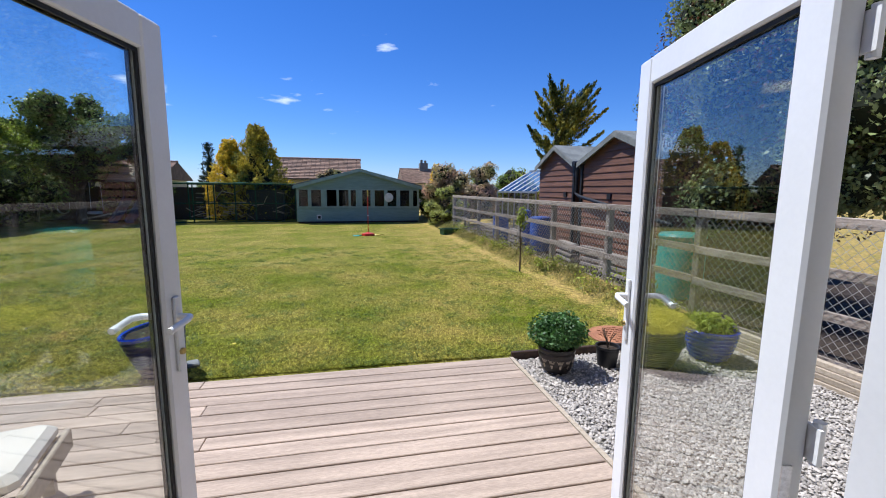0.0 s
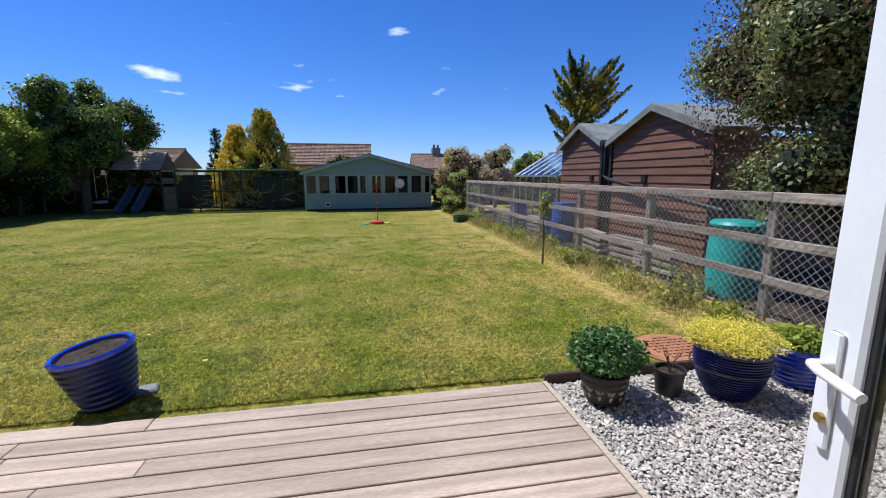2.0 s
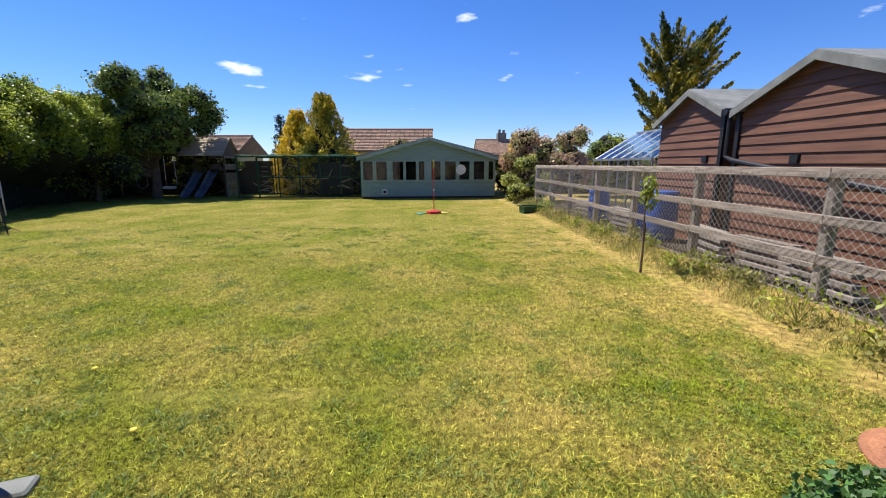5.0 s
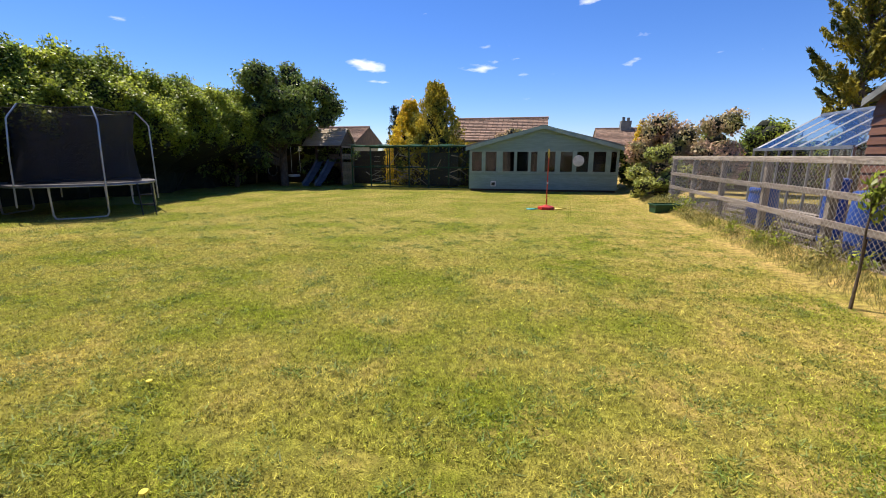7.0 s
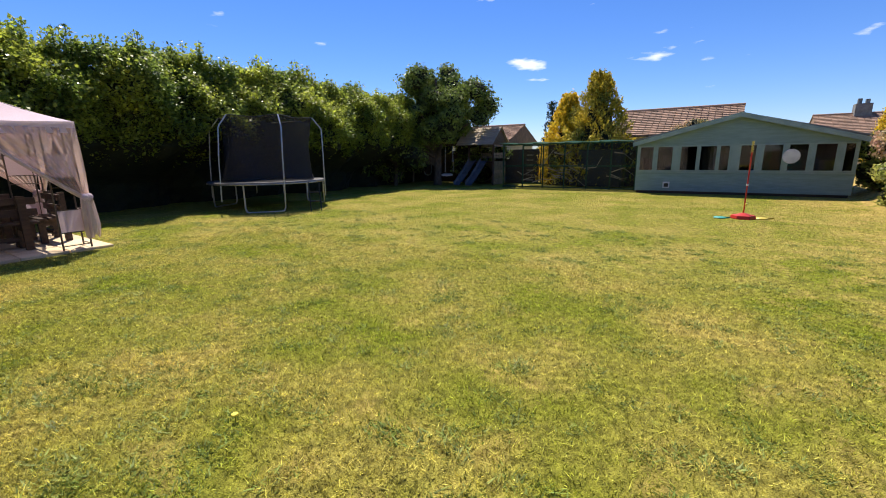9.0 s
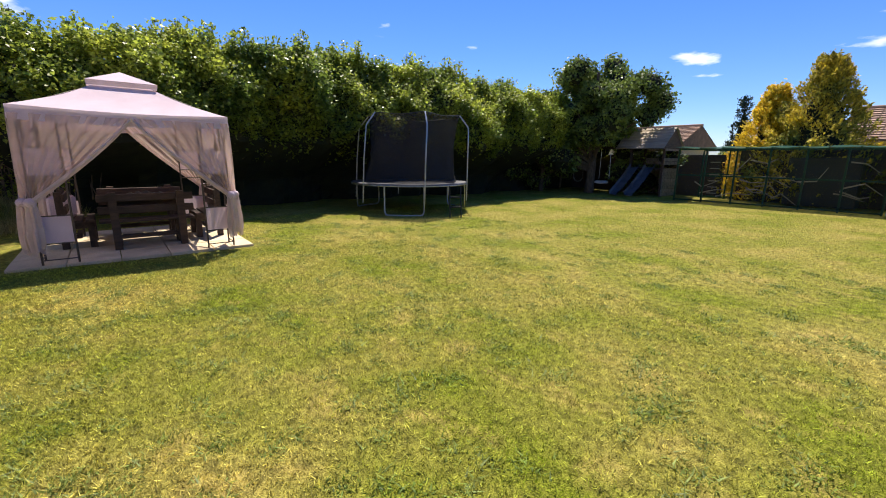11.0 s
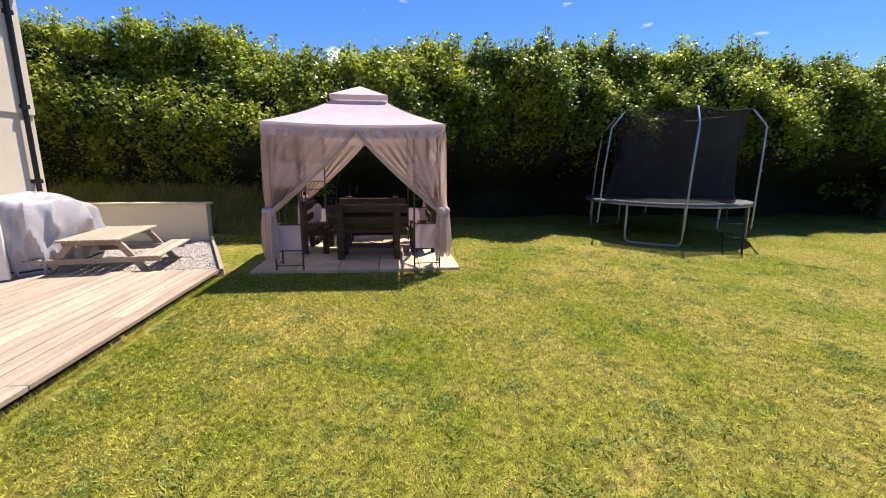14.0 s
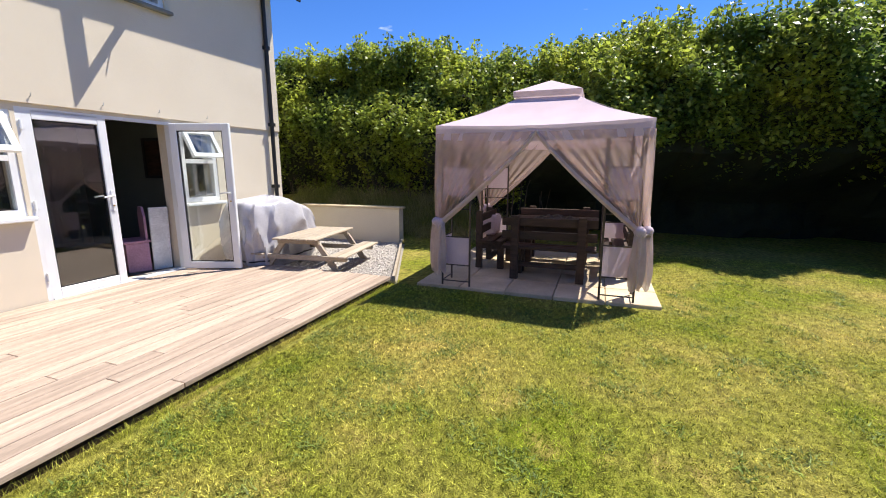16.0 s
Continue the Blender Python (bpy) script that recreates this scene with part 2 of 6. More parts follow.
GREENPLASTIC = mat("dark_green_plastic", (0.012, 0.07, 0.035), None, 0.45, 4, 50, 0.05)
WHITE = mat("white_card", (0.75, 0.75, 0.74), None, 0.6, 4, 60, 0.05)
CREAMCLOTH = mat("cream_cloth", (0.66, 0.61, 0.53), (0.58, 0.53, 0.46), 0.95, 4, 300, 0.2)
PINKPAINT = mat("pink_paint", (0.45, 0.24, 0.33), None, 0.5, 4, 60, 0.05)
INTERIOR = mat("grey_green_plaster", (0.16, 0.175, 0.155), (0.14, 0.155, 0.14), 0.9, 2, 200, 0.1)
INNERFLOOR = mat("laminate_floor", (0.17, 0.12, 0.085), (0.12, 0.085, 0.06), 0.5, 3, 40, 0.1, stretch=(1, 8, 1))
BARK = mat("bark", (0.16, 0.12, 0.085), (0.08, 0.06, 0.045), 0.95, 8, 40, 0.9, stretch=(3, 3, 0.6), dist=0.02)
HEDGELEAF = mat("hedge_leaves", (0.42, 0.47, 0.065), (0.14, 0.21, 0.035), 0.36, 0.9, 12, 0, island=0.5, trans=0.55, spec=0.4)
TREELEAF = mat("tree_leaves", (0.22, 0.29, 0.06), (0.09, 0.14, 0.03), 0.5, 0.9, 12, 0, island=0.45, trans=0.3)
GOLDLEAF = mat("golden_conifer", (0.78, 0.56, 0.04), (0.20, 0.20, 0.02), 0.7, 1.1, 12, 0, island=0.4, trans=0.4, mix=(0.50, 0.74))
GREENGOLD = mat("green_gold_conifer", (0.60, 0.46, 0.04), (0.12, 0.15, 0.025), 0.7, 0.9, 12, 0, island=0.5, trans=0.3, mix=(0.44, 0.66))
CYPLEAF = mat("cypress_sprays", (0.42, 0.34, 0.03), (0.06, 0.085, 0.015), 0.7, 0.8, 12, 0, island=0.4, trans=0.25, mix=(0.4, 0.6))
DARKCON = mat("dark_conifer", (0.03, 0.06, 0.03), None, 0.7, 2, 12, 0, island=0.4)
SHRUBLEAF = mat("shrub_leaves", (0.34, 0.36, 0.14), (0.15, 0.20, 0.07), 0.45, 1.5, 12, 0, island=0.5, trans=0.25)
REDLEAF = mat("bronze_shoots", (0.16, 0.055, 0.035), (0.10, 0.07, 0.03), 0.5, 1.5, 12, 0, island=0.5, trans=0.25)
PALELEAF = mat("pale_climber_leaves", (0.66, 0.40, 0.30), (0.28, 0.30, 0.08), 0.6, 1.0, 12, 0, island=0.45, trans=0.3)
CLIMBLEAF = mat("climber_leaves", (0.50, 0.50, 0.14), (0.24, 0.30, 0.06), 0.5, 1.2, 12, 0, island=0.5, trans=0.4)
POTLEAF = mat("glossy_pot_leaves", (0.085, 0.19, 0.04), (0.045, 0.11, 0.025), 0.55, 6, 12, 0, island=0.45, trans=0.25, spec=0.6)
YELLOWLEAF = mat("yellow_sedum", (0.85, 0.74, 0.12), (0.70, 0.62, 0.10), 0.7, 6, 12, 0, island=0.35, trans=0.3)
WEED = mat("verge_weeds", (0.20, 0.22, 0.05), (0.36, 0.31, 0.13), 0.8, 1.5, 12, 0, island=0.4, trans=0.3)
# near-black colour that stands for the shade deep inside foliage
SHADECORE = mat("dark_shade_core", (0.018, 0.024, 0.010), (0.012, 0.014, 0.007), 0.95, 3, 20, 0.5)
SOLAR = pane_glass("greenhouse_glass", (0.75, 0.85, 0.95), 1.9)


# ---- building helpers ----
class Geo:
    """Vertices and faces of one mesh."""

    def __init__(self):
        self.v, self.f = [], []

    def add(self, vs, fs):
        k = len(self.v)
        self.v += [tuple(p) for p in vs]
        self.f += [tuple(i + k for i in f) for f in fs]
        return self

    def box(self, x0, y0, z0, x1, y1, z1, m=None, bevel=0.0):
        b = bevel
        if b:
            vs, ring = [], ((x0 + b, y0), (x1 - b, y0), (x1, y0 + b), (x1, y1 - b), (x1 - b, y1), (x0 + b, y1), (x0, y1 - b), (x0, y0 + b))
            cx, cy = (x0 + x1) / 2, (y0 + y1) / 2
            for z, s in ((z0, b), (z0 + b, 0), (z1 - b, 0), (z1, b)):
                for x, y in ring:
                    vs.append((x + (s if x < cx else -s) * (abs(x - cx) > 0), y + (s if y < cy else -s), z))
            fs = [tuple(range(7, -1, -1)), tuple(range(24, 32))]
            for k in range(3):
                fs += [(k * 8 + i, k * 8 + (i + 1) % 8, k * 8 + 8 + (i + 1) % 8, k * 8 + 8 + i) for i in range(8)]
        else:
            vs = [(x, y, z) for z in (z0, z1) for x, y in ((x0, y0), (x1, y0), (x1, y1), (x0, y1))]
            fs = [(3, 2, 1, 0), (4, 5, 6, 7), (0, 1, 5, 4), (1, 2, 6, 5), (2, 3, 7, 6), (3, 0, 4, 7)]
        if m is not None:
            vs = [m @ Vector(p) for p in vs]
        return self.add(vs, fs)

    def tube(self, pts, r, sides=8, r2=None):
        pts = [Vector(p) for p in pts]
        n = len(pts)
        vs, fs = [], []
        side = None
        for i, p in enumerate(pts):
            d = (pts[min(i + 1, n - 1)] - pts[max(i - 1, 0)]).normalized()
            if side is None:
                side = d.cross(Vector((0, 0, 1)) if abs(d.z) < 0.9 else Vector((1, 0, 0))).normalized()
            side = (side - d * side.dot(d)).normalized()
            up = d.cross(side)
            rr = r if r2 is None else r + (r2 - r) * i / max(1, n - 1)
            vs += [p + (side * math.cos(2 * math.pi * k / sides) + up * math.sin(2 * math.pi * k / sides)) * rr for k in range(sides)]
        for i in range(n - 1):
            fs += [(i * sides + k, i * sides + (k + 1) % sides, (i + 1) * sides + (k + 1) % sides, (i + 1) * sides + k) for k in range(sides)]
        fs += [tuple(range(sides - 1, -1, -1)), tuple((n - 1) * sides + k for k in range(sides))]
        return self.add(vs, fs)

    def lathe(self, profile, sides=32, centre=(0, 0, 0)):
        vs, fs = [], []
        for r, z in profile:
            vs += [(centre[0] + r * math.cos(2 * math.pi * k / sides), centre[1] + r * math.sin(2 * math.pi * k / sides), centre[2] + z) for k in range(sides)]
        for i in range(len(profile) - 1):
            fs += [(i * sides + k, i * sides + (k + 1) % sides, (i + 1) * sides + (k + 1) % sides, (i + 1) * sides + k) for k in range(sides)]
        fs += [tuple(range(sides - 1, -1, -1)), tuple((len(profile) - 1) * sides + k for k in range(sides))]
        return self.add(vs, fs)

    def sheet(self, fn, nu, nv):
        vs = [fn(i / nu, j / nv) for j in range(nv + 1) for i in range(nu + 1)]
        w = nu + 1
        return self.add(vs, [(j * w + i, j * w + i + 1, (j + 1) * w + i + 1, (j + 1) * w + i) for j in range(nv) for i in range(nu)])

    def prism(self, outline, axis, a, b):
        """Extrude a 2D outline along axis ('x' or 'y') from a to b."""
        k = len(outline)
        mk = (lambda p, s: (s, p[0], p[1])) if axis == "x" else (lambda p, s: (p[0], s, p[1]))
        vs = [mk(p, s) for s in (a, b) for p in outline]
        return self.add(vs, [tuple(range(k - 1, -1, -1)), tuple(range(k, 2 * k))] + [(i, (i + 1) % k, k + (i + 1) % k, k + i) for i in range(k)])

    def mesh(self, name, smooth=False):
        me = bpy.data.meshes.new(name)
        me.from_pydata(self.v, [], self.f)
        bm = bmesh.new()
        bm.from_mesh(me)
        bmesh.ops.recalc_face_normals(bm, faces=bm.faces) if len(self.f) < 4000 else None
        bm.to_mesh(me)
        bm.free()
        if smooth:
            me.shade_smooth()
            me.set_sharp_from_angle(angle=radians(40))
        return me


def part(name, geo, material, parent=None, label="", smooth=False):
    ob = new(name, geo.mesh(name, smooth))
    ob.data.materials.append(material)
    if parent is not None:
        ob.parent = parent
    if label:
        ob["label"] = label
    if name in ("stems", "limbs", "branchwork", "twigs", "shoots", "shade_core"):
        ob["kind"] = "stuff"
    return ob


def thing(name, label, category, at=None, group="", kind=""):
    ob = new(name)
    ob.empty_display_size = 0.1
    if at is not None:
        ob.matrix_world = at
    return tagged(ob, label, category, group, kind)


def setting(name, geo, material, label, smooth=False):
    return tagged(part(name, geo, material, None, label, smooth), label, name.split("_")[0], "", "structure")


def fast_mesh(name, co, tris_per, idx):
    """Mesh from numpy arrays: co (n,3), idx (m,k)."""
    me = bpy.data.meshes.new(name)
    m, k = idx.shape
    me.vertices.add(len(co))
    me.vertices.foreach_set("co", co.astype(np.float32).ravel())
    me.loops.add(m * k)
    me.loops.foreach_set("vertex_index", idx.astype(np.int32).ravel())
    me.polygons.add(m)
    me.polygons.foreach_set("loop_start", (np.arange(m) * k).astype(np.int32))
    me.update(calc_edges=True)
    return me


def leaf_cloud(name, centres, size, material, parent, rng, aspect=0.6, droop=0.0, normals=None, spread=1.0, along=None):
    """Many small pointed leaves (4-sided) at the given centres, each turned its own way, or its length along a given direction."""
    n = len(centres)
    a = rng.normal(size=(n, 3))
    if normals is not None:
        a = a * spread + normals * 1.2
    a /= np.linalg.norm(a, axis=1)[:, None]
    b = rng.normal(size=(n, 3))
    b[:, 2] -= droop
    if along is not None:
        b = b * 0.45 + along * 1.3
    b -= a * (a * b).sum(1)[:, None]
    b /= np.linalg.norm(b, axis=1)[:, None]
    c = np.cross(a, b)
    s = (size * rng.uniform(0.55, 1.3, n))[:, None]
    fold = a * s * 0.12
    co = np.stack([centres - b * s * 0.5, centres + c * s * aspect * 0.5 + fold, centres + b * s * 0.5, centres - c * s * aspect * 0.5 + fold], 1).reshape(-1, 3)
    ob = new(name, fast_mesh(name, co, 2, np.arange(4 * n).reshape(n, 4)))
    ob.data.materials.append(material)
    ob.parent = parent
    ob["kind"] = "stuff"
    return ob


def blob_points(rng, n, centre, radii, shell=0.35):
    d = rng.normal(size=(n, 3))
    d /= np.linalg.norm(d, axis=1)[:, None]
    r = 1 - shell * rng.random(n) ** 1.3
    return np.array(centre) + d * r[:, None] * np.array(radii), d


# ---- ground, deck, gravel ----
g = Geo()
def ground_z(x, y):
    bank = max(0.0, min(1.0, (x - 4.55) / 0.5)) * 0.22 * max(0.0, min(1.0, (y - 3.0) / 0.5)) * (1.0 if x < 5.3 else 0.0)
    left = max(0.0, min(1.0, (-10.7 - x) / 1.4)) * 0.75 * max(0.0, min(1.0, (4.2 - y) / 2.0))
    rough = 0.03 * noise.noise((x * 0.35, y * 0.35, 0)) * (1 if y > 4.5 else 0.2)
    base = -0.06 if (y < 3.3 and -10.6 < x < 5.2) else 0.0
    return bank + left + rough + base
xs = [-900, -300, -120, -60, -35, -22, -16] + [-13 + 0.4 * i for i in range(50)] + [8, 10, 14, 25, 60, 120, 300, 900]
ys = [-900, -300, -120, -60, -30, -15, -8] + [-5 + 0.4 * i for i in range(70)] + [25, 30, 45, 80, 150, 300, 900]
nx = len(xs)
g.add([(x, y, ground_z(x, y)) for y in ys for x in xs], [(j * nx + i, j * nx + i + 1, (j + 1) * nx + i + 1, (j + 1) * nx + i) for j in range(len(ys) - 1) for i in range(nx - 1)])
setting("ground", g, LAWN, "mown summer lawn with dry yellow patches", True)

DECK_Z = 0.06
deck = thing("deck", "bleached softwood deck of long grooved boards along the house", "deck", kind="structure")
g = Geo()
g.box(-7.60, 0.02, -0.15, 2.40, 3.08, -0.012)
part("deck_frame", g, DARKWOOD, deck)
gr = Geo()
gr.add([(-7.6, 3.2, -0.03), (-10.6, 1.9, -0.03), (-10.6, -0.6, -0.03), (-7.6, 0.0, -0.03)], [(0, 1, 2, 3)])
setting("gravel_bed_west", gr, GRAVEL, "bed of pale mixed gravel beside the deck")
gr = Geo()
gr.add([(2.44, 0.0, 0.0), (5.2, 0.0, 0.0), (5.2, 3.2, 0.0), (2.44, 3.2, 0.0)], [(0, 1, 2, 3)])
setting("gravel_bed_east", gr, GRAVEL, "bed of pale mixed gravel beside the deck")

# ---- house ----
house = thing("house", "cream rendered two-storey house with white glazed doors", "house", kind="structure")
D1, D2, WN, WC = (0.058, 1.92), (-7.04, -5.31), (-5.27, -4.05), (-7.74, -7.13)
def wall_with_holes(x0, x1, z0, z1, y0, y1, holes):
    g = Geo()
    cuts = sorted({x0, x1, *[h[0] for h in holes], *[h[1] for h in holes]})
    for a, b in zip(cuts, cuts[1:]):
        spans, low = [h for h in holes if h[0] <= a and b <= h[1]], z0
        for h in sorted(spans, key=lambda q: q[2]):
            if h[2] > low:
                g.box(a, y0, low, b, y1, h[2])
            low = h[3]
        if z1 > low:
            g.box(a, y0, low, b, y1, z1)
    return g
part("wall", wall_with_holes(-9.17, 5.0, -0.2, 2.2, -0.3, 0.0, [(*D1, 0.05, 2.19), (*D2, 0.05, 2.16), (*WN, 1.02, 2.12), (*WC, 1.02, 2.12)]), RENDERED, house)
part("upper_wall", wall_with_holes(-9.17, 5.0, 2.2, 5.0, -0.3, 0.03, [(-7.12, -5.9, 3.62, 4.7)]), RENDERED, house)
for name, b in (("wall_west", (-9.17, -8.3, -0.2, -8.87, -0.301, 5.0)), ("wall_east", (4.7, -8.3, -0.2, 5.0, -0.301, 5.0)), ("wall_back", (-8.869, -8.3, -0.2, 4.699, -8.0, 5.0))):
    part(name, Geo().box(*b), RENDERED, house)
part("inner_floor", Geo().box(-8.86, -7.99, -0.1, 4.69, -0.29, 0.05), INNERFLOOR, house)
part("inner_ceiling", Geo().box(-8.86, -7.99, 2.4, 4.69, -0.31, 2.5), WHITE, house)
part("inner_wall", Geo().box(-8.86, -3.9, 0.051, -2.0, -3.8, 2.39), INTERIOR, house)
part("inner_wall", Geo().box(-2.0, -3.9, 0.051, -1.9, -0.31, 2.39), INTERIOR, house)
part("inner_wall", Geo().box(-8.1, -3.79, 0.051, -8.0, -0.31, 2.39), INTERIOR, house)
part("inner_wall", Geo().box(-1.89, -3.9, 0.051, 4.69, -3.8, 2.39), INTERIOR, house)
g = Geo()
g.prism([(-8.6, 4.82), (-8.6, 4.98), (-4.1, 7.6), (0.45, 4.78), (0.42, 4.62), (-4.1, 7.3)], "x", -9.5, 5.3)
part("roof", g, TILES, house)
part("fascia", Geo().box(-9.5, 0.40, 4.48, 5.3, 0.43, 4.62), BLACK, house)
p = Geo().tube([(-8.94, 0.07, 4.9), (-8.94, 0.07, -0.05)], 0.035, 12)
for z in (1.2, 2.3, 3.6):
    p.box(-8.99, 0.0, z - 0.03, -8.89, 0.11, z + 0.03)
part("downpipe", p, BLACK, house, "black plastic downpipe")


def glazed_panel(parent, w, h, z0=0.0, stile=0.10, depth=0.06, glass=GLASS, name="leaf"):
    """A glazed leaf in its own frame of reference: hinge edge at x=0, outward face at y=0, along +x."""
    g = Geo()
    g.box(0, -depth, z0, stile, 0, z0 + h, None, 0.008)
    g.box(w - stile, -depth, z0, w, 0, z0 + h, None, 0.008)
    g.box(stile - 0.004, -depth + 0.001, z0, w - stile + 0.004, -0.001, z0 + stile, None, 0.006)
    g.box(stile - 0.004, -depth + 0.001, z0 + h - stile, w - stile + 0.004, -0.001, z0 + h, None, 0.006)
    fr = part("frame", g, PLASTIC, parent)
    k = Geo()
    for y in (-depth * 0.5 - 0.016, -depth * 0.5 + 0.008):
        k.box(stile - 0.002, y, z0 + stile - 0.002, stile + 0.012, y + 0.008, z0 + h - stile + 0.002)
        k.box(w - stile - 0.012, y, z0 + stile - 0.002, w - stile + 0.002, y + 0.008, z0 + h - stile + 0.002)
        k.box(stile + 0.012, y, z0 + stile - 0.002, w - stile - 0.012, y + 0.008, z0 + stile + 0.012)
        k.box(stile + 0.012, y, z0 + h - stile - 0.012, w - stile - 0.012, y + 0.008, z0 + h - stile + 0.002)
    part("gasket", k, GASKET, parent)
    p = part("pane", Geo().box(stile + 0.001, -depth * 0.5 - 0.006, z0 + stile + 0.001, w - stile - 0.001, -depth * 0.5 + 0.006, z0 + h - stile - 0.001), glass, parent)
    p.visible_shadow = False
    return fr


def door_leaf(label, hinge, angle, w, mirror=False, h=2.065, lift=0.0):
    """angle: heading in degrees of the leaf from its hinge. mirror: hinge side swapped."""
    m = pose(hinge[0], hinge[1], 0.075, 0, 0, angle) @ (Matrix.Diagonal((1, -1, 1, 1)) if mirror else Matrix())
    d = thing("glazed_door", label, "door", pose(0, 0, 0))
    glazed_panel(d, w, h)
    for y, s in ((0.0, 1), (-0.06, -1)):
        g = Geo()
        g.box(w - 0.065, min(y, y + s * 0.012), 0.92 + lift, w - 0.035, max(y, y + s * 0.012), 1.18 + lift, None, 0.004)
        g.tube([(w - 0.05, y, 1.11 + lift), (w - 0.05, y + s * 0.05, 1.11 + lift), (w - 0.085, y + s * 0.062, 1.112 + lift), (w - 0.175, y + s * 0.058, 1.10 + lift)], 0.011, 10)
        part("handle", g, PLASTIC, d, "white lever handle on a long backplate", True)
        part("lock", Geo().tube([(w - 0.05, y, 0.99 + lift), (w - 0.05, y + s * 0.022, 0.99 + lift)], 0.011, 10), BRASS, d, "brass lock cylinder")
    k = Geo()
    k.box(0.012, -0.052, 0.9, -0.004, -0.03, 0.99)
    part("keep", k, CHROME, d)
    for z in (0.2, 1.0, 1.85):
        part("hinge", Geo().tube([(-0.008, 0.012, z), (-0.008, 0.012, z + 0.1)], 0.012, 10).box(-0.03, -0.004, z + 0.01, 0.03, 0.004, z + 0.09), PLASTIC, d)
    d.matrix_world = m
    return d


def door_frame(x0, x1, top=2.159):
    f = thing("door_frame", "white plastic frame of a pair of glazed doors", "frame", kind="structure")
    g = Geo()
    g.box(x0 + 0.001, -0.09, 0.051, x0 + 0.05, -0.005, top)
    g.box(x1 - 0.05, -0.09, 0.051, x1 - 0.001, -0.005, top)
    g.box(x0 + 0.051, -0.089, top - 0.039, x1 - 0.051, -0.006, top)
    part("frame", g, PLASTIC, f)
    part("threshold", Geo().box(x0 + 0.051, -0.1, 0.051, x1 - 0.051, 0.02, 0.072), PLASTIC, f)
door_frame(*D1, 2.189)
door_frame(*D2)
door_leaf("white open glazed door with white lever handle", (D1[0] + 0.055, 0.088), 78.8, 0.934, False, 2.10, 0.055)
door_leaf("white open glazed door with key in its brass lock", (D1[1] - 0.015, 0.094), 76.0, 0.892, True, 2.095, 0.055)
door_leaf("white closed glazed door leaf over the deck", (D2[1] - 0.04, -0.005), 180, 0.83, True)
door_leaf("white open glazed door beside the covered barbecue", (D2[0] + 0.04, 0.03), 110, 0.835)

def side_window(name, label, x0, x1):
    """White window of a fixed lower pane and a top-hung light that stands open."""
    win = thing(name, label, "window", kind="structure")
    g = Geo()
    for b in ((x0, -0.09, 1.02, x0 + 0.07, -0.01, 2.12), (x1 - 0.07, -0.09, 1.02, x1, -0.01, 2.12), (x0 + 0.07, -0.089, 1.02, x1 - 0.07, -0.011, 1.09), (x0 + 0.07, -0.089, 2.05, x1 - 0.07, -0.011, 2.12), (x0 + 0.07, -0.088, 1.60, x1 - 0.07, -0.012, 1.66)):
        g.box(*b)
    part("frame", g, PLASTIC, win)
    part("sill", Geo().box(x0 - 0.04, 0.001, 0.97, x1 + 0.04, 0.10, 1.015, None, 0.008), PLASTIC, win)
    part("pane", Geo().box(x0 + 0.071, -0.05, 1.091, x1 - 0.071, -0.04, 1.599), GLASS, win).visible_shadow = False
    w, h = x1 - x0 - 0.10, 0.44
    m = pose(x0 + 0.05, 0.005, 2.09, 28)
    gs = Geo()
    for b in ((0, -0.05, -h, 0.06, 0, 0), (w - 0.06, -0.05, -h, w, 0, 0), (0.06, -0.049, -0.06, w - 0.06, -0.001, 0), (0.06, -0.049, -h, w - 0.06, -0.001, -h + 0.06)):
        gs.box(*b, m)
    sash = part("sash", gs, PLASTIC, win, "top light propped open")
    part("pane", Geo().box(0.061, -0.03, -h + 0.061, w - 0.061, -0.02, -0.061, m), GLASS, sash).visible_shadow = False
side_window("window_side", "white plastic window with its top light propped open", *WN)
side_window("window_corner", "narrow white window with open top light behind the door", *WC)

up = thing("window_upper", "white upper window with a grey sill", "window", kind="structure")
g = Geo()
for b in ((-7.12, -0.1, 3.62, -7.05, 0.0, 4.7), (-5.97, -0.1, 3.62, -5.9, 0.0, 4.7), (-7.05, -0.099, 3.62, -5.97, -0.001, 3.69), (-7.05, -0.099, 4.63, -5.97, -0.001, 4.7), (-6.55, -0.098, 3.69, -6.48, -0.002, 4.63)):
    g.box(*b)
part("frame", g, PLASTIC, up)
part("sill", Geo().box(-7.18, -0.05, 3.57, -5.84, 0.11, 3.615, None, 0.006), FELT, up)
ms = pose(-6.84, 0.02, 0, 0, 0, 53)
g = Geo()
for b in ((0, -0.05, 3.66, 0.085, 0, 4.66), (0.47, -0.05, 3.66, 0.60, 0, 4.66), (0.085, -0.049, 3.66, 0.515, -0.001, 3.745), (0.085, -0.049, 4.575, 0.515, -0.001, 4.66)):
    g.box(*b, ms)
part("open_sash", g, PLASTIC, up, "white casement standing open")
part("stay", Geo().tube([(-6.55, 0.0, 3.68), (-6.68, 0.36, 3.67)], 0.008, 6), STEEL, up)
part("pane", Geo().box(0.086, -0.03, 3.746, 0.514, -0.02, 4.574, ms), GLASS, up).visible_shadow = False
for a, b in ((-6.48, -5.97),):
    part("pane", Geo().box(a + 0.001, -0.06, 3.691, b - 0.001, -0.05, 4.629), SHADEGLASS, up)

# low garden wall and edging
setting("wall_retaining", Geo().prism([(-0.6, -0.1), (1.86, -0.1), (1.86, 0.69), (-0.6, 0.69)], "x", -10.62, -10.42), RENDERED, "low cream rendered retaining wall")
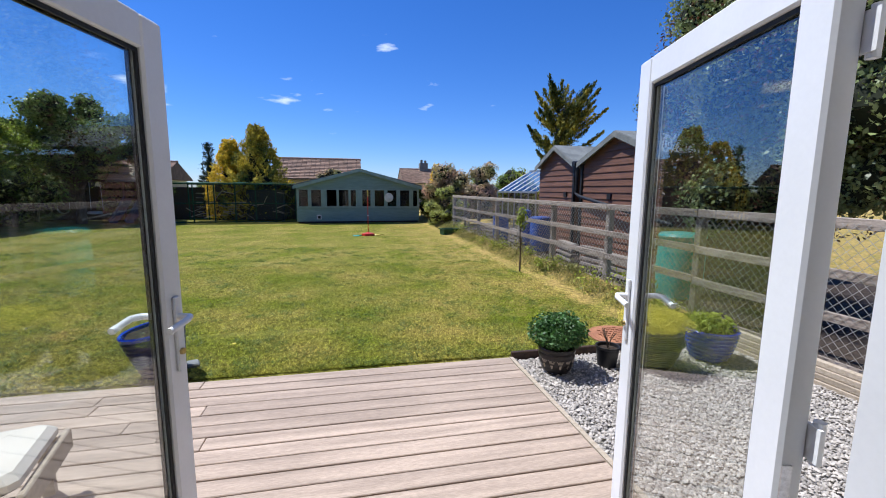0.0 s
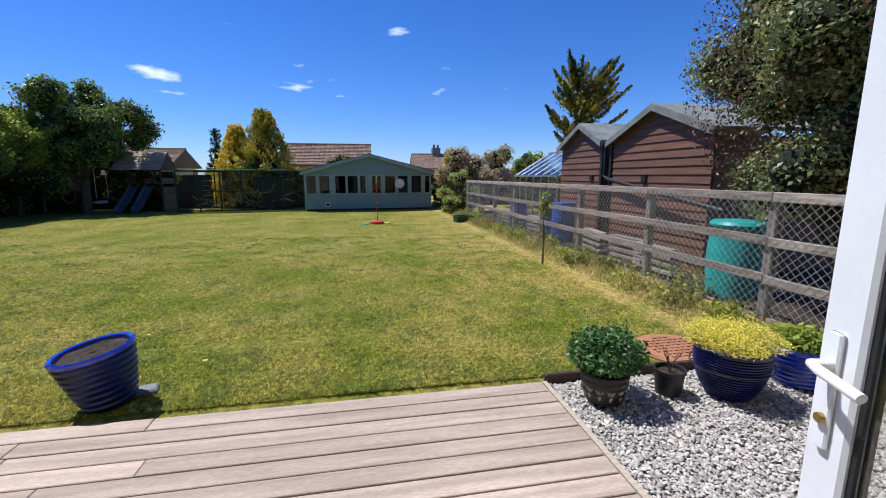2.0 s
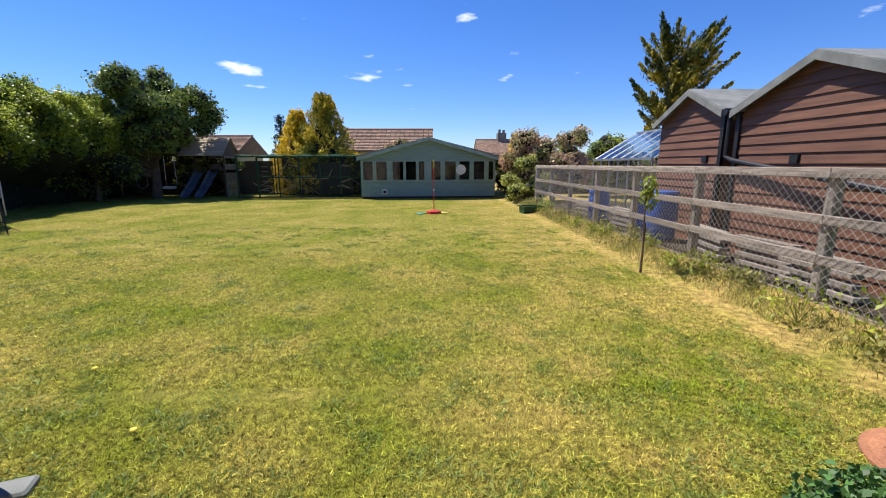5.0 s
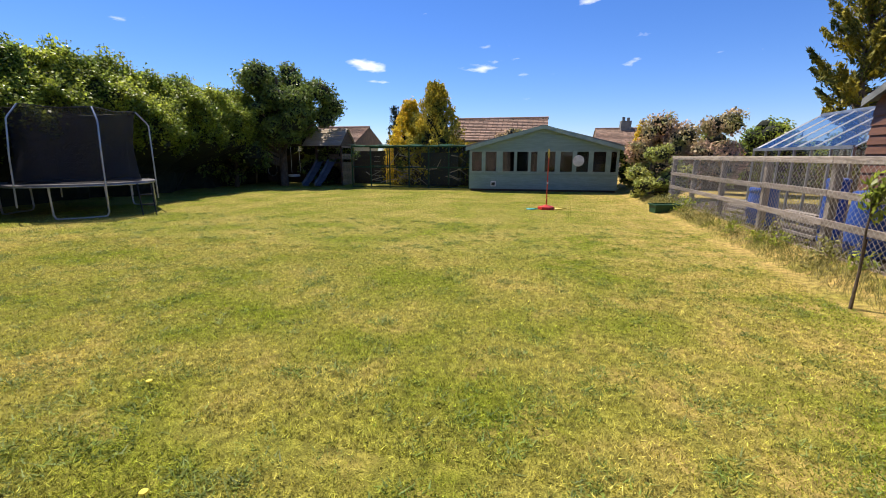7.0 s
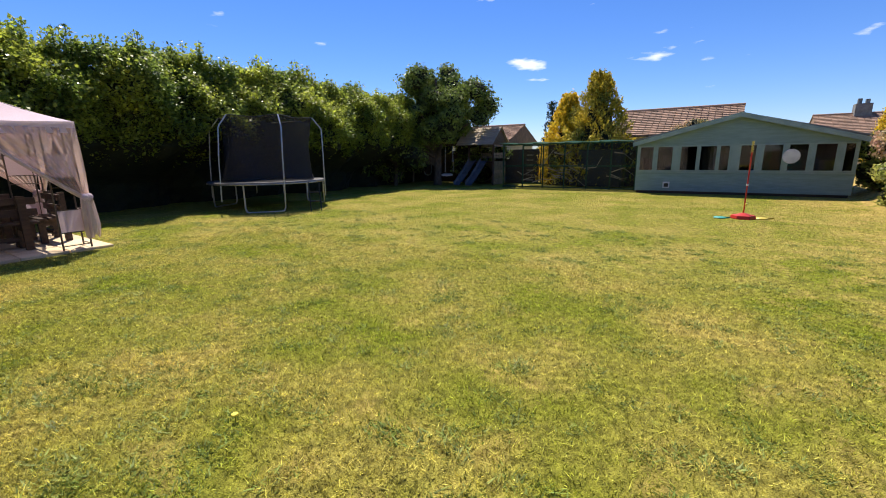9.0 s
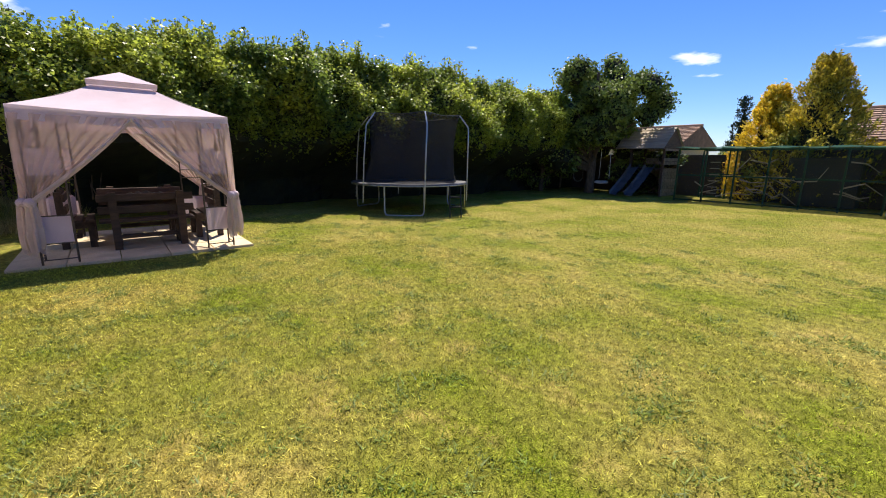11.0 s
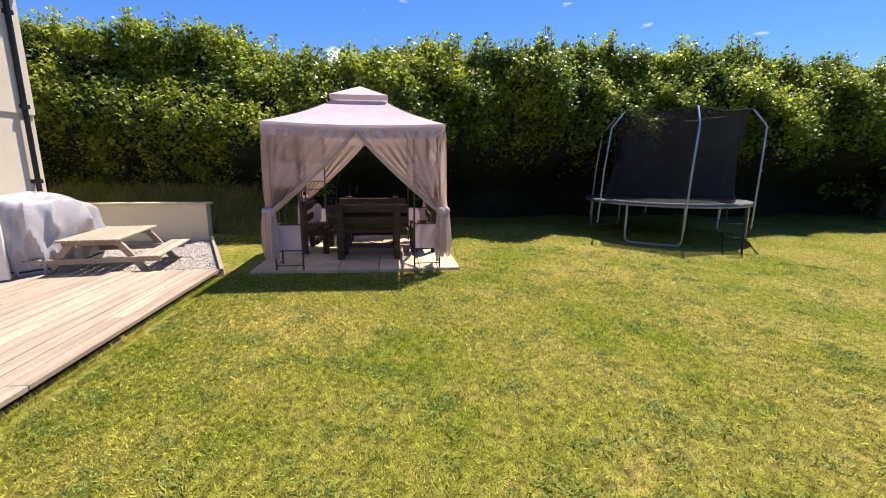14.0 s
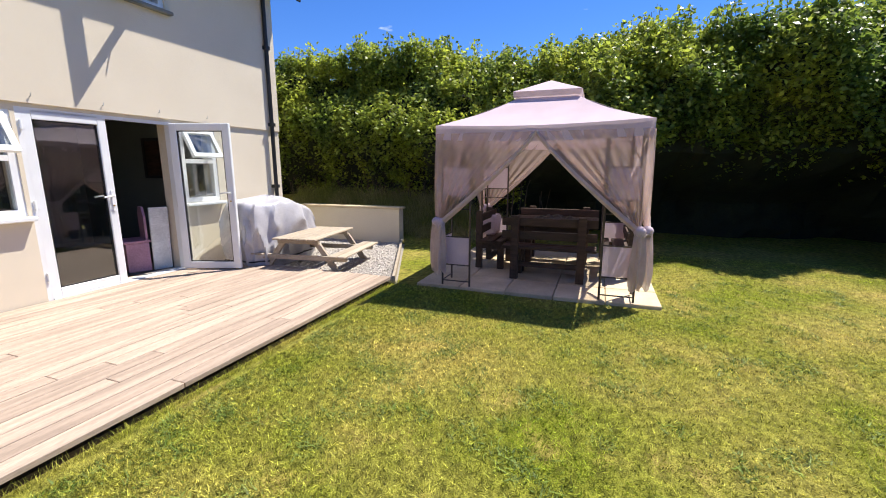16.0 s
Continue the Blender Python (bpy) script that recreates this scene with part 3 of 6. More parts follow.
setting("coping", Geo().box(-10.66, -0.6, 0.692, -10.38, 1.9, 0.735, None, 0.006), SLAB, "pale stone coping on the low wall")

# ---- hedge along the west side ----
rng = np.random.default_rng(7)
hedge = thing("hedge", "tall overgrown broadleaf hedge with bright sunlit shoots", "hedge", kind="stuff")
def hedge_face(y, z):
    """x of the hedge's front at y, z: an overhanging upper part over a dark hollow foot."""
    open_end = max(0.0, min(1.0, (4.6 - y) / 1.8))
    under = -(1.9 - 0.9 * open_end) * max(0.0, min(1.0, (2.0 - z) / 0.9))
    back = -(0.75 - 0.3 * open_end) * max(0.0, z - (3.0 - 0.9 * open_end)) ** 1.3
    return -11.5 + under + back + 0.7 * noise.noise((0, y * 0.45, z * 0.4)) + 0.75 * noise.noise((3, y * 1.15, z * 1.05))
def hedge_top(y):
    return 3.88 + 0.4 * noise.noise((5, y * 0.35, 0)) + 0.45 * noise.noise((9, y * 1.4, 0)) + (0.3 if y < 2 else 0) + 0.3 * max(0.0, min(1.0, (y - 8) / 3)) * max(0.0, min(1.0, (18 - y) / 3))
# dark sheets behind the leaves: the hedge's inner shade, put in as colour
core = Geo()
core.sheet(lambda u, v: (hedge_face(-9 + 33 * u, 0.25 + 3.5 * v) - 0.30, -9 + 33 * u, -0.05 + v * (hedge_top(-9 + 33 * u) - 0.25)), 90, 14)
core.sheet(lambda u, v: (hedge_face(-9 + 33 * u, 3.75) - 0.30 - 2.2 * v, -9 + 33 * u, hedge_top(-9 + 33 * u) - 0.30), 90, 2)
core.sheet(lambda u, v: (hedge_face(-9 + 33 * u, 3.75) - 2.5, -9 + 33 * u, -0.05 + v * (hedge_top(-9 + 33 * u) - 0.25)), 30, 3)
part("shade_core", core, SHADECORE, hedge)
# leafy sprays: each a shoot that leans out and up, with its own leaves
sprays = 6200
pts, alo = [], []
for i in range(sprays):
    y = -9 + 33 * rng.random()
    top = hedge_top(y)
    low = 0.5 if y < 4 else 1.25
    z = low + rng.random() ** 0.72 * (top - low)
    ln = rng.uniform(0.2, 0.5)
    d = np.array((0.75 + 0.2 * rng.normal(), 0.45 * rng.normal(), 0.75 + 0.25 * rng.normal()))
    d /= np.linalg.norm(d)
    root = np.array((hedge_face(y, z) - 0.12 - 0.1 * rng.random(), y, z))
    k = 27
    t = rng.random(k)
    pts.append(root + d * (t * ln)[:, None] + rng.normal(size=(k, 3)) * 0.075)
    alo.append(np.tile(d, (k, 1)) * 0.4 + rng.normal(size=(k, 3)) * 0.6)
leaf_cloud("leaves", np.concatenate(pts), 0.10, HEDGELEAF, hedge, rng, 0.62, along=np.concatenate(alo), normals=np.tile((0.35, 0, 0.8), (sprays * 27, 1)), spread=0.8)
n = 40000
yy = -9 + 33 * rng.random(n)
pts = np.array([(hedge_face(y, 3.9) - 2.3 * rng.random() ** 1.5 + 0.1, y, hedge_top(y) + rng.normal() * 0.14) for y in yy])
leaf_cloud("top_leaves", pts, 0.11, HEDGELEAF, hedge, rng, 0.62, 0.0, np.tile((0.4, 0, 1), (n, 1)), 1.0)
# upright shoots breaking the outline
pts, sticks = [], Geo()
for i in range(760):
    y = -9 + 33 * rng.random()
    x = hedge_face(y, 3.9) - 0.9 * rng.random()
    z0, ln = hedge_top(y) - 0.1, 0.15 + 0.6 * rng.random() ** 1.8
    a, b = rng.normal() * 0.12, rng.normal() * 0.12
    sticks.tube([(x, y, z0 - 0.2), (x + a * ln, y + b * ln, z0 + ln)], 0.006, 3)
    for k in range(int(14 + 44 * ln)):
        t = rng.random()
        pts.append((x + a * ln * t + rng.normal() * 0.055, y + b * ln * t + rng.normal() * 0.055, z0 + ln * t))
leaf_cloud("shoot_leaves", np.array(pts), 0.10, HEDGELEAF, hedge, rng, 0.6)
part("shoots", sticks, BARK, hedge)
# bare stems low in the hedge beside the wall
st = Geo()
for i in range(60):
    y = -3 + 7.5 * rng.random()
    x = hedge_face(y, 1.0) + 0.12
    st.tube([(x - 0.05, y, 0.4), (x + rng.normal() * 0.05, y + rng.normal() * 0.12, 1.1), (x - 0.1, y + rng.normal() * 0.4, 2.0)], 0.014, 4, 0.006)
part("stems", st, BARK, hedge)


# ---- trees and shrubs ----
def tree(name, label, base, height, blobs, material, leaves, size, trunk=0.2, seed=1, category="tree", aspect=0.6, core=True):
    """Trunk, limbs to each clump, and leaf clumps with gaps. blobs: (x, y, z, rx, ry, rz) from the base."""
    r = np.random.default_rng(seed)
    t = thing(name, label, category, pose(*base))
    g = Geo()
    g.tube([(0, 0, -0.1), (0.05, 0.03, height * 0.25), (-0.04, 0.05, height * 0.5), (0, 0, height * 0.8)], trunk, 9, trunk * 0.25)
    part("trunk", g, BARK, t, smooth=True)
    lim = Geo()
    for b in blobs:
        h = min(height * 0.6, max(0.15 * height, b[2] * 0.55))
        lim.tube([(0, 0, h), (b[0] * 0.5, b[1] * 0.5, h + (b[2] - h) * 0.6), (b[0], b[1], b[2])], trunk * 0.35, 5, trunk * 0.08)
    part("branchwork", lim, BARK, t)
    vol = np.array([b[3] * b[4] * b[5] for b in blobs]) ** 0.66
    pts, nor = [], []
    for b, v in zip(blobs, vol / vol.sum()):
        k = max(20, int(leaves * v))
        p, d = blob_points(r, k, b[:3], b[3:], 0.45)
        # clumping: pull leaves towards random tuft centres
        tuft, _ = blob_points(r, max(6, k // 45), b[:3], b[3:], 0.25)
        near = tuft[r.integers(0, len(tuft), k)]
        p = p * 0.45 + near * 0.55 + r.normal(size=p.shape) * 0.05 * max(b[3:])
        pts.append(p), nor.append(d)
    leaf_cloud("crown", np.concatenate(pts), size, material, t, r, aspect, 0.3, np.concatenate(nor), 1.0)
    # dark ellipsoids painted as the shade within each clump
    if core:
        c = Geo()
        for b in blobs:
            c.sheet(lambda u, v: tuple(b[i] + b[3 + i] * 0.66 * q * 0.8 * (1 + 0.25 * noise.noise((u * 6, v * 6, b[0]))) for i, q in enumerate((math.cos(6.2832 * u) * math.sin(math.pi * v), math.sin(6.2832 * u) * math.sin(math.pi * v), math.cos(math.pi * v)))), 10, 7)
        tagged(part("shade_core", c, SHADECORE, t), kind="stuff")
    return t


def blobs_in(seed, n, centre, spread, rad):
    r = np.random.default_rng(seed)
    out = []
    for i in range(n):
        d = r.normal(size=3)
        d /= np.linalg.norm(d)
        d *= r.random() ** 0.4
        s = rad * r.uniform(0.7, 1.25)
        out.append(tuple(centre[k] + d[k] * spread[k] for k in range(3)) + (s, s, s * 0.85))
    return out


tree("hedgerow_tree", "broad dark green hedgerow tree shading the play area", (-11.2, 21.8, 0), 6.4, blobs_in(3, 64, (0.2, 0, 3.75), (2.6, 1.7, 2.0), 0.72) + blobs_in(8, 24, (-2.0, -0.8, 2.5), (1.8, 1.3, 1.5), 0.8), TREELEAF, 76000, 0.135, 0.22, 3)
tree("hedgerow_bush", "dense dark bush beneath the hedgerow tree", (-13.0, 20.6, 0), 3.2, blobs_in(4, 12, (0, 0, 1.6), (1.6, 1.5, 1.3), 0.95), TREELEAF, 9000, 0.13, 0.12, 4, "bush")
# extra bush, added only to make the space behind the swings dark
tree("hedgerow_bush", "added bush that darkens the space behind the swings", (-10.6, 23.6, 0), 3.0, blobs_in(6, 12, (0, 0, 1.3), (2.2, 0.5, 1.0), 0.8), TREELEAF, 7000, 0.13, 0.1, 6, "bush")
tree("distant_treetop", "slim treetop rising behind the tall hedge", (-15.5, 15.5, 0), 5.6, blobs_in(5, 5, (0, 0, 4.9), (0.6, 0.6, 0.5), 0.4), HEDGELEAF, 1800, 0.14, 0.1, 5)


def cone_conifer(label, base, height, radius, material, seed, n=9000, name="conifer"):
    r = np.random.default_rng(seed)
    t = thing(name, label, "tree", pose(*base))
    part("trunk", Geo().tube([(0, 0, -0.1), (0, 0, height * 0.9)], 0.12, 7, 0.02), BARK, t)
    # dark cone in the middle, coloured as shade between the tufts
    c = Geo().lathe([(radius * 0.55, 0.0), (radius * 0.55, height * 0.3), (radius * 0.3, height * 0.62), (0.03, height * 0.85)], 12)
    part("shade_core", c, SHADECORE, t)
    # upswept tufts in tiers, each a cone of small sprays
    tufts = n // 45
    h = r.random(tufts) ** 1.15
    ang = r.random(tufts) * 6.2832
    rad = radius * np.minimum(1.0, 1.3 * (1 - h) ** 1.05) * (0.72 + 0.4 * r.random(tufts))
    out = np.stack([np.cos(ang), np.sin(ang), np.full(tufts, 1.1)], 1) / 1.49
    base_p = np.stack([np.cos(ang) * rad, np.sin(ang) * rad, h * height * 0.93], 1)
    k = r.integers(0, tufts, n)
    s = r.random(n)
    p = base_p[k] + out[k] * (s * 0.42 * (0.5 + radius * 0.4))[:, None] + r.normal(size=(n, 3)) * (0.15 * (1.1 - s))[:, None]
    leaf_cloud("crown", p, 0.13, material, t, r, 0.4, along=out[k])
    return t


cone_conifer("pointed golden conifer behind the netted cage", (-4.1, 24.8, 0), 5.15, 1.85, GREENGOLD, 11, 30000)
cone_conifer("shorter golden conifer with a rounded top", (-5.6, 25.1, 0), 4.35, 1.3, GOLDLEAF, 12, 24000)
cone_conifer("slim dark green conifer in the distance", (-8.1, 30, 0), 4.7, 0.65, DARKCON, 13, 3000)
cone_conifer("small dark conifer tip above the tiled roof", (-14.4, 33, 0), 4.7, 0.7, DARKCON, 14, 2500)
cone_conifer("narrow golden conifer beside a chimney", (8.4, 37, 0), 4.0, 0.7, GOLDLEAF, 15, 5000)

# the big feathery cypress behind the neighbour's sheds
cyp = thing("cypress_tree", "tall feathery cypress with gold-tipped upswept sprays", "tree", pose(12.2, 21.5, 0))
part("trunk", Geo().tube([(0, 0, 0), (0.1, 0, 3), (-0.05, 0, 5.2)], 0.3, 9, 0.05), BARK, cyp)
r = np.random.default_rng(21)
lim, pts, nor = Geo(), [], []
alo = []
for i in range(74):
    a, h = r.random() * 6.2832, 2.6 + 4.0 * r.random() ** 0.85
    reach = (1.3 + 1.9 * math.sin(math.pi * min(1.0, (h - 1.6) / 5.4))) * r.uniform(0.6, 1.15) * (0.58 + 0.12 * (h > 4.2))
    rise = 0.12 + 0.4 * r.random() + 0.24 * (h - 3.5)
    p0 = np.array((0.0, 0.0, h - 0.4))
    p2 = np.array((math.cos(a) * reach + 0.35, math.sin(a) * reach, h + reach * rise * 0.75))
    p1 = (p0 + p2) / 2 - np.array((0, 0, 0.22 * reach))
    lim.tube([tuple(p0), tuple(p0 * 0.25 + p1 * 0.5 + p2 * 0.25), tuple(p2)], 0.05, 4, 0.008)
    k = int(330 * reach / 2)
    t = (0.18 + 0.82 * r.random(k) ** 0.8)[:, None]
    c = p0 * (1 - t) ** 2 + p1 * 2 * t * (1 - t) + p2 * t ** 2
    d = (p1 - p0) * 2 * (1 - t) + (p2 - p1) * 2 * t
    d /= np.linalg.norm(d, axis=1)[:, None]
    w = 0.25 * (1.04 - t) ** 0.8 + 0.015
    pts.append(c + r.normal(size=(k, 3)) * w * np.array((0.8, 0.8, 0.3)))
    alo.append(d + np.array((0, 0, 0.25)))
leaf_cloud("crown", np.concatenate(pts), 0.22, CYPLEAF, cyp, r, 0.28, along=np.concatenate(alo))
part("limbs", lim, BARK, cyp)

sh = tree("flowering_shrub", "large leggy shrub with bronze-red young shoots over the fence", (6.45, 3.9, 0.1), 4.8, blobs_in(31, 52, (-0.15, -0.2, 2.7), (0.95, 2.05, 1.85), 0.58) + blobs_in(35, 30, (-0.3, -0.5, 2.2), (0.6, 1.5, 0.8), 0.47), SHRUBLEAF, 125000, 0.062, 0.11, 31, "shrub")
rr = np.random.default_rng(32)
p, d = blob_points(rr, 11000, (-0.1, 0.0, 2.9), (1.3, 2.4, 2.0), 0.3)
leaf_cloud("red_foliage", p, 0.058, REDLEAF, sh, rr, 0.45, -0.5)
br = Geo()
for i in range(22):
    a, b = rr.uniform(-0.5, 0.5), rr.uniform(-1.5, 1.5)
    br.tube([(0.1 * rr.normal(), 0.2 * rr.normal(), 0), (a * 0.4, b * 0.5, 1.3), (a, b, 2.8), (a * 1.2, b * 1.1, 3.7)], 0.035, 5, 0.008)
part("stems", br, BARK, sh)
tree("dark_thicket", "dark evergreen thicket behind the fence", (6.7, 0.6, 0), 3.6, blobs_in(33, 14, (0, 0, 1.9), (0.9, 1.8, 1.5), 0.75), SHRUBLEAF, 12000, 0.09, 0.1, 33, "shrub")

tree("flowering_climber", "sprawling pale-flowered climber beside the summerhouse", (6.5, 19.2, 0), 3.0, blobs_in(41, 26, (0, 0, 1.6), (1.9, 0.7, 1.35), 0.6), PALELEAF, 22000, 0.11, 0.06, 41, "shrub")
tree("leafy_bush", "light green leafy bush at the end of the fence", (5.0, 18.6, 0), 2.0, blobs_in(42, 26, (0.25, 0, 0.85), (0.95, 1.3, 0.85), 0.36), CLIMBLEAF, 16000, 0.085, 0.05, 42, "bush")
# bush added to fill the gap with the dark of the hedge's shadow
tree("gap_shade_bush", "added bush standing in for hedge shadow beside the summerhouse", (5.2, 22.0, 0), 2.0, blobs_in(47, 10, (0, 0, 1.0), (0.9, 0.6, 0.8), 0.6), TREELEAF, 6000, 0.11, 0.05, 47, "bush")
tree("far_bush", "round green bush in the garden beyond", (9.5, 21.5, 0), 2.9, blobs_in(43, 22, (0, 0, 1.5), (2.0, 0.6, 1.2), 0.7), HEDGELEAF, 9000, 0.12, 0.06, 43, "bush")
tree("far_bush", "round green bush in the garden beyond", (12.0, 24.0, 0), 3.2, blobs_in(44, 22, (0, 0, 1.5), (2.3, 0.6, 1.3), 0.75), HEDGELEAF, 9000, 0.13, 0.06, 44, "bush")
tree("far_bush", "low green shrub behind the cage", (-7.2, 29, 0), 2.6, blobs_in(45, 12, (0, 0, 1.4), (1.6, 0.6, 1.0), 0.6), HEDGELEAF, 3500, 0.13, 0.06, 45, "bush")
tree("far_bush", "yellow-green shrub behind the summerhouse roof", (-0.6, 26, 0), 3.2, blobs_in(46, 6, (0.6, 0, 2.45), (1.0, 0.5, 0.35), 0.45), PALELEAF, 2500, 0.12, 0.06, 46, "bush")


# ---- houses beyond ----
def far_house(label, x0, x1, y, eave, ridge, depth, chimney=None):
    h = thing("neighbour_house", label, "house")
    part("wall", Geo().box(x0 + 0.3, y - depth + 0.4, 0, x1 - 0.3, y + depth - 0.4, eave - 0.02), RENDERED, h)
    g = Geo()
    n = 14
    for s in (-1, 1):
        for i in range(n):
            a, b = i / n, (i + 1) / n
            y0, y1 = y + s * depth * (1 - a), y + s * depth * (1 - b)
            z0, z1 = eave + (ridge - eave) * a, eave + (ridge - eave) * b
            cols = int((x1 - x0) / 0.3)
            for c in range(cols):
                xa, xb = x0 + (x1 - x0) * c / cols, x0 + (x1 - x0) * (c + 1) / cols
                g.add([(xa, y0, z0 + 0.05), (xb - 0.03, y0, z0 + 0.05), (xb - 0.03, y1, z1 + 0.01), (xa, y1, z1 + 0.01), (xa, y0, z0 - 0.02), (xb - 0.03, y0, z0 - 0.02)], [(0, 1, 2, 3), (4, 5, 1, 0)])
    g.prism([(y - depth, eave - 0.04), (y + depth, eave - 0.04), (y, ridge - 0.01)], "x", x0 + 0.05, x1 - 0.05)
    roof = part("roof", g, TILES, h)
    part("ridge", Geo().tube([(x0, y, ridge + 0.02), (x1, y, ridge + 0.02)], 0.09, 8), TILES, h)
    if chimney:
        part("chimney", Geo().box(chimney - 0.4, y - 0.4, ridge - 0.4, chimney + 0.4, y + 0.4, ridge + 0.62).tube([(chimney - 0.18, y, ridge + 0.6), (chimney - 0.18, y, ridge + 0.95)], 0.12, 8).tube([(chimney + 0.2, y, ridge + 0.6), (chimney + 0.2, y, ridge + 0.9)], 0.12, 8), FELT, h)
    return h
far_house("bungalow with a brown tiled roof beyond the cage", -4.1, 1.65, 30.5, 2.3, 3.72, 2.8)
far_house("distant bungalow with a tiled roof and chimney", 5.7, 11.5, 42, 2.3, 3.7, 3, 8.1)
far_house("distant bungalow with a mossy tiled roof", -16, -10.3, 31, 2.2, 3.35, 2.6)

# ---- summerhouse ----
sumh = thing("summerhouse", "sage green timber summerhouse with a row of windows", "summerhouse", pose(-1.64, 20.72, 0, 0, 0, 2.38))
W, E, A, DP = 5.98, 1.86, 2.61, 3.6
part("base", Geo().box(0.05, 0.06, -0.05, W - 0.05, DP - 0.05, 0.09), DARKWOOD, sumh)
g = Geo()
panes = [(0.07, 0.57), (0.66, 1.20), (1.40, 1.95), (2.0, 2.54), (2.58, 2.91), (3.16, 3.65), (3.79, 4.35), (4.45, 4.99), (5.11, 5.67), (5.80, 6.09)]
panes = [(a * 0.972, b * 0.972) for a, b in panes]
PZ0, PZ1 = 0.79, 1.67
for i in range(6):
    part("board", Geo().prism([(0.02, 0.1 + i * 0.115), (0.0, 0.1 + i * 0.115), (0.012, 0.213 + i * 0.115), (0.03, 0.213 + i * 0.115)], "x", 0.0, W), SAGE, sumh)
x = 0.0
for a, b in panes + [(W, W)]:
    part("mullion", Geo().box(x, 0.004, PZ0 - 0.001, a, 0.045, PZ1), SAGETRIM, sumh) if a > x else None
    x = b
g = Geo()
g.prism([(0, PZ1 + 0.001), (W, PZ1 + 0.001), (W, E), (W / 2, A), (0, E)], "y", 0.012, 0.05)
part("gable", g, SAGE, sumh)
for a, b in panes:
    w = part("window", Geo().box(a, -0.012, PZ0, a + 0.035, 0.012, PZ1).box(b - 0.035, -0.012, PZ0, b, 0.012, PZ1).box(a + 0.035, -0.011, PZ0, b - 0.035, 0.011, PZ0 + 0.04).box(a + 0.035, -0.011, PZ1 - 0.04, b - 0.035, 0.011, PZ1), SAGETRIM, sumh)
    part("pane", Geo().box(a + 0.035, 0.014, PZ0 + 0.04, b - 0.035, 0.02, PZ1 - 0.04), SHADEGLASS, w)
part("sill", Geo().box(0, -0.03, PZ0 - 0.05, W, 0.0, PZ0 - 0.012), SAGETRIM, sumh)
part("side_wall", Geo().box(0, 0.05, 0.09, 0.04, DP, E), SAGE, sumh)
part("side_wall", Geo().box(W - 0.04, 0.05, 0.09, W, DP, E), SAGE, sumh)
part("back_wall", Geo().prism([(0.04, 0.09), (W - 0.04, 0.09), (W - 0.04, E), (W / 2, A), (0.04, E)], "y", DP, DP + 0.04), SAGE, sumh)
part("floor", Geo().box(0.05, 0.06, 0.092, W - 0.05, DP - 0.01, 0.12), DARKWOOD, sumh)
k = (A - E) / (W / 2)
part("roof", Geo().prism([(-0.14, E - 0.14 * k + 0.01), (W / 2, A + 0.01), (W + 0.14, E - 0.14 * k + 0.01), (W + 0.14, E - 0.14 * k + 0.06), (W / 2, A + 0.06), (-0.14, E - 0.14 * k + 0.06)], "y", -0.16, DP + 0.15), FELT, sumh)
part("bargeboard", Geo().prism([(-0.15, E - 0.2), (W / 2, A - 0.08), (W + 0.15, E - 0.2), (W + 0.15, E - 0.05), (W / 2, A + 0.07), (-0.15, E - 0.05)], "y", -0.19, -0.162), SAGETRIM, sumh)
flap = part("cat_flap", Geo().box(0.91, -0.03, 0.2, 1.13, 0.0, 0.42, None, 0.01), WHITE, sumh, "white cat flap")
part("door_panel", Geo().box(0.95, -0.035, 0.24, 1.09, -0.031, 0.37), BLACK, flap)
def in_sum(x, y, z):
    return pose(-1.64, 20.72, 0, 0, 0, 2.38) @ pose(x, y, z)
disc = thing("paper_lantern", "round white disc hung on the summerhouse window frame", "decoration", in_sum(4.42, -0.035, 1.27) @ pose(0, 0, 0, 90))
part("disc", Geo().lathe([(0.05, -0.015), (0.21, -0.012), (0.225, 0), (0.21, 0.012), (0.05, 0.015)], 24), WHITE, disc)
for i, (cx, wd, hh, mt, lb) in enumerate(((0.35, 0.3, 0.4, PINKPAINT, "pinkish cloth"), (0.9, 0.34, 0.5, CREAMCLOTH, "cream cloth"), (2.3, 0.5, 0.75, CREAMCLOTH, "cream curtain"), (2.75, 0.25, 0.7, CREAMCLOTH, "cream curtain"), (5.35, 0.4, 0.3, CREAMCLOTH, "pale cushion"), (4.05, 0.3, 0.65, PINKPAINT, "dusky curtain"))):
    c = thing("window_cloth", lb + " hanging behind the summerhouse glass", "curtain", in_sum(cx, 0.16, 0.85))
    part("cloth", Geo().sheet(lambda u, v: ((u - 0.5) * wd * (1 - 0.4 * v * (i % 2)), 0.02 * math.sin(u * 25) + 0.1 * (1 - v) * (i % 3), v * hh), 20, 6), mt, c)

# ---- netted cage ----
cage = thing("netted_cage", "long dark green netted pet run with a wire roof", "animal run", pose(-7.28, 21.34, 0, 0, 0, 1.5))
CW, CD, CH = 5.5, 2.4, 1.86
for i in range(7):
    for y in (0, CD):
        part("post", Geo().box(i * CW / 6 - 0.025, y - 0.025, 0, i * CW / 6 + 0.025, y + 0.025, CH), GREENPLASTIC, cage)
for y in (0, CD):
    for z in (0.06, 0.95, CH):
        part("rail", Geo().box(0, y - 0.02, z - 0.025, CW, y + 0.02, z + 0.025), GREENPLASTIC, cage)
for i in range(9):
    part("roof_bar", Geo().box(i * CW / 8 - 0.02, 0, CH + 0.026, i * CW / 8 + 0.02, CD, CH + 0.06), GREENPLASTIC, cage)
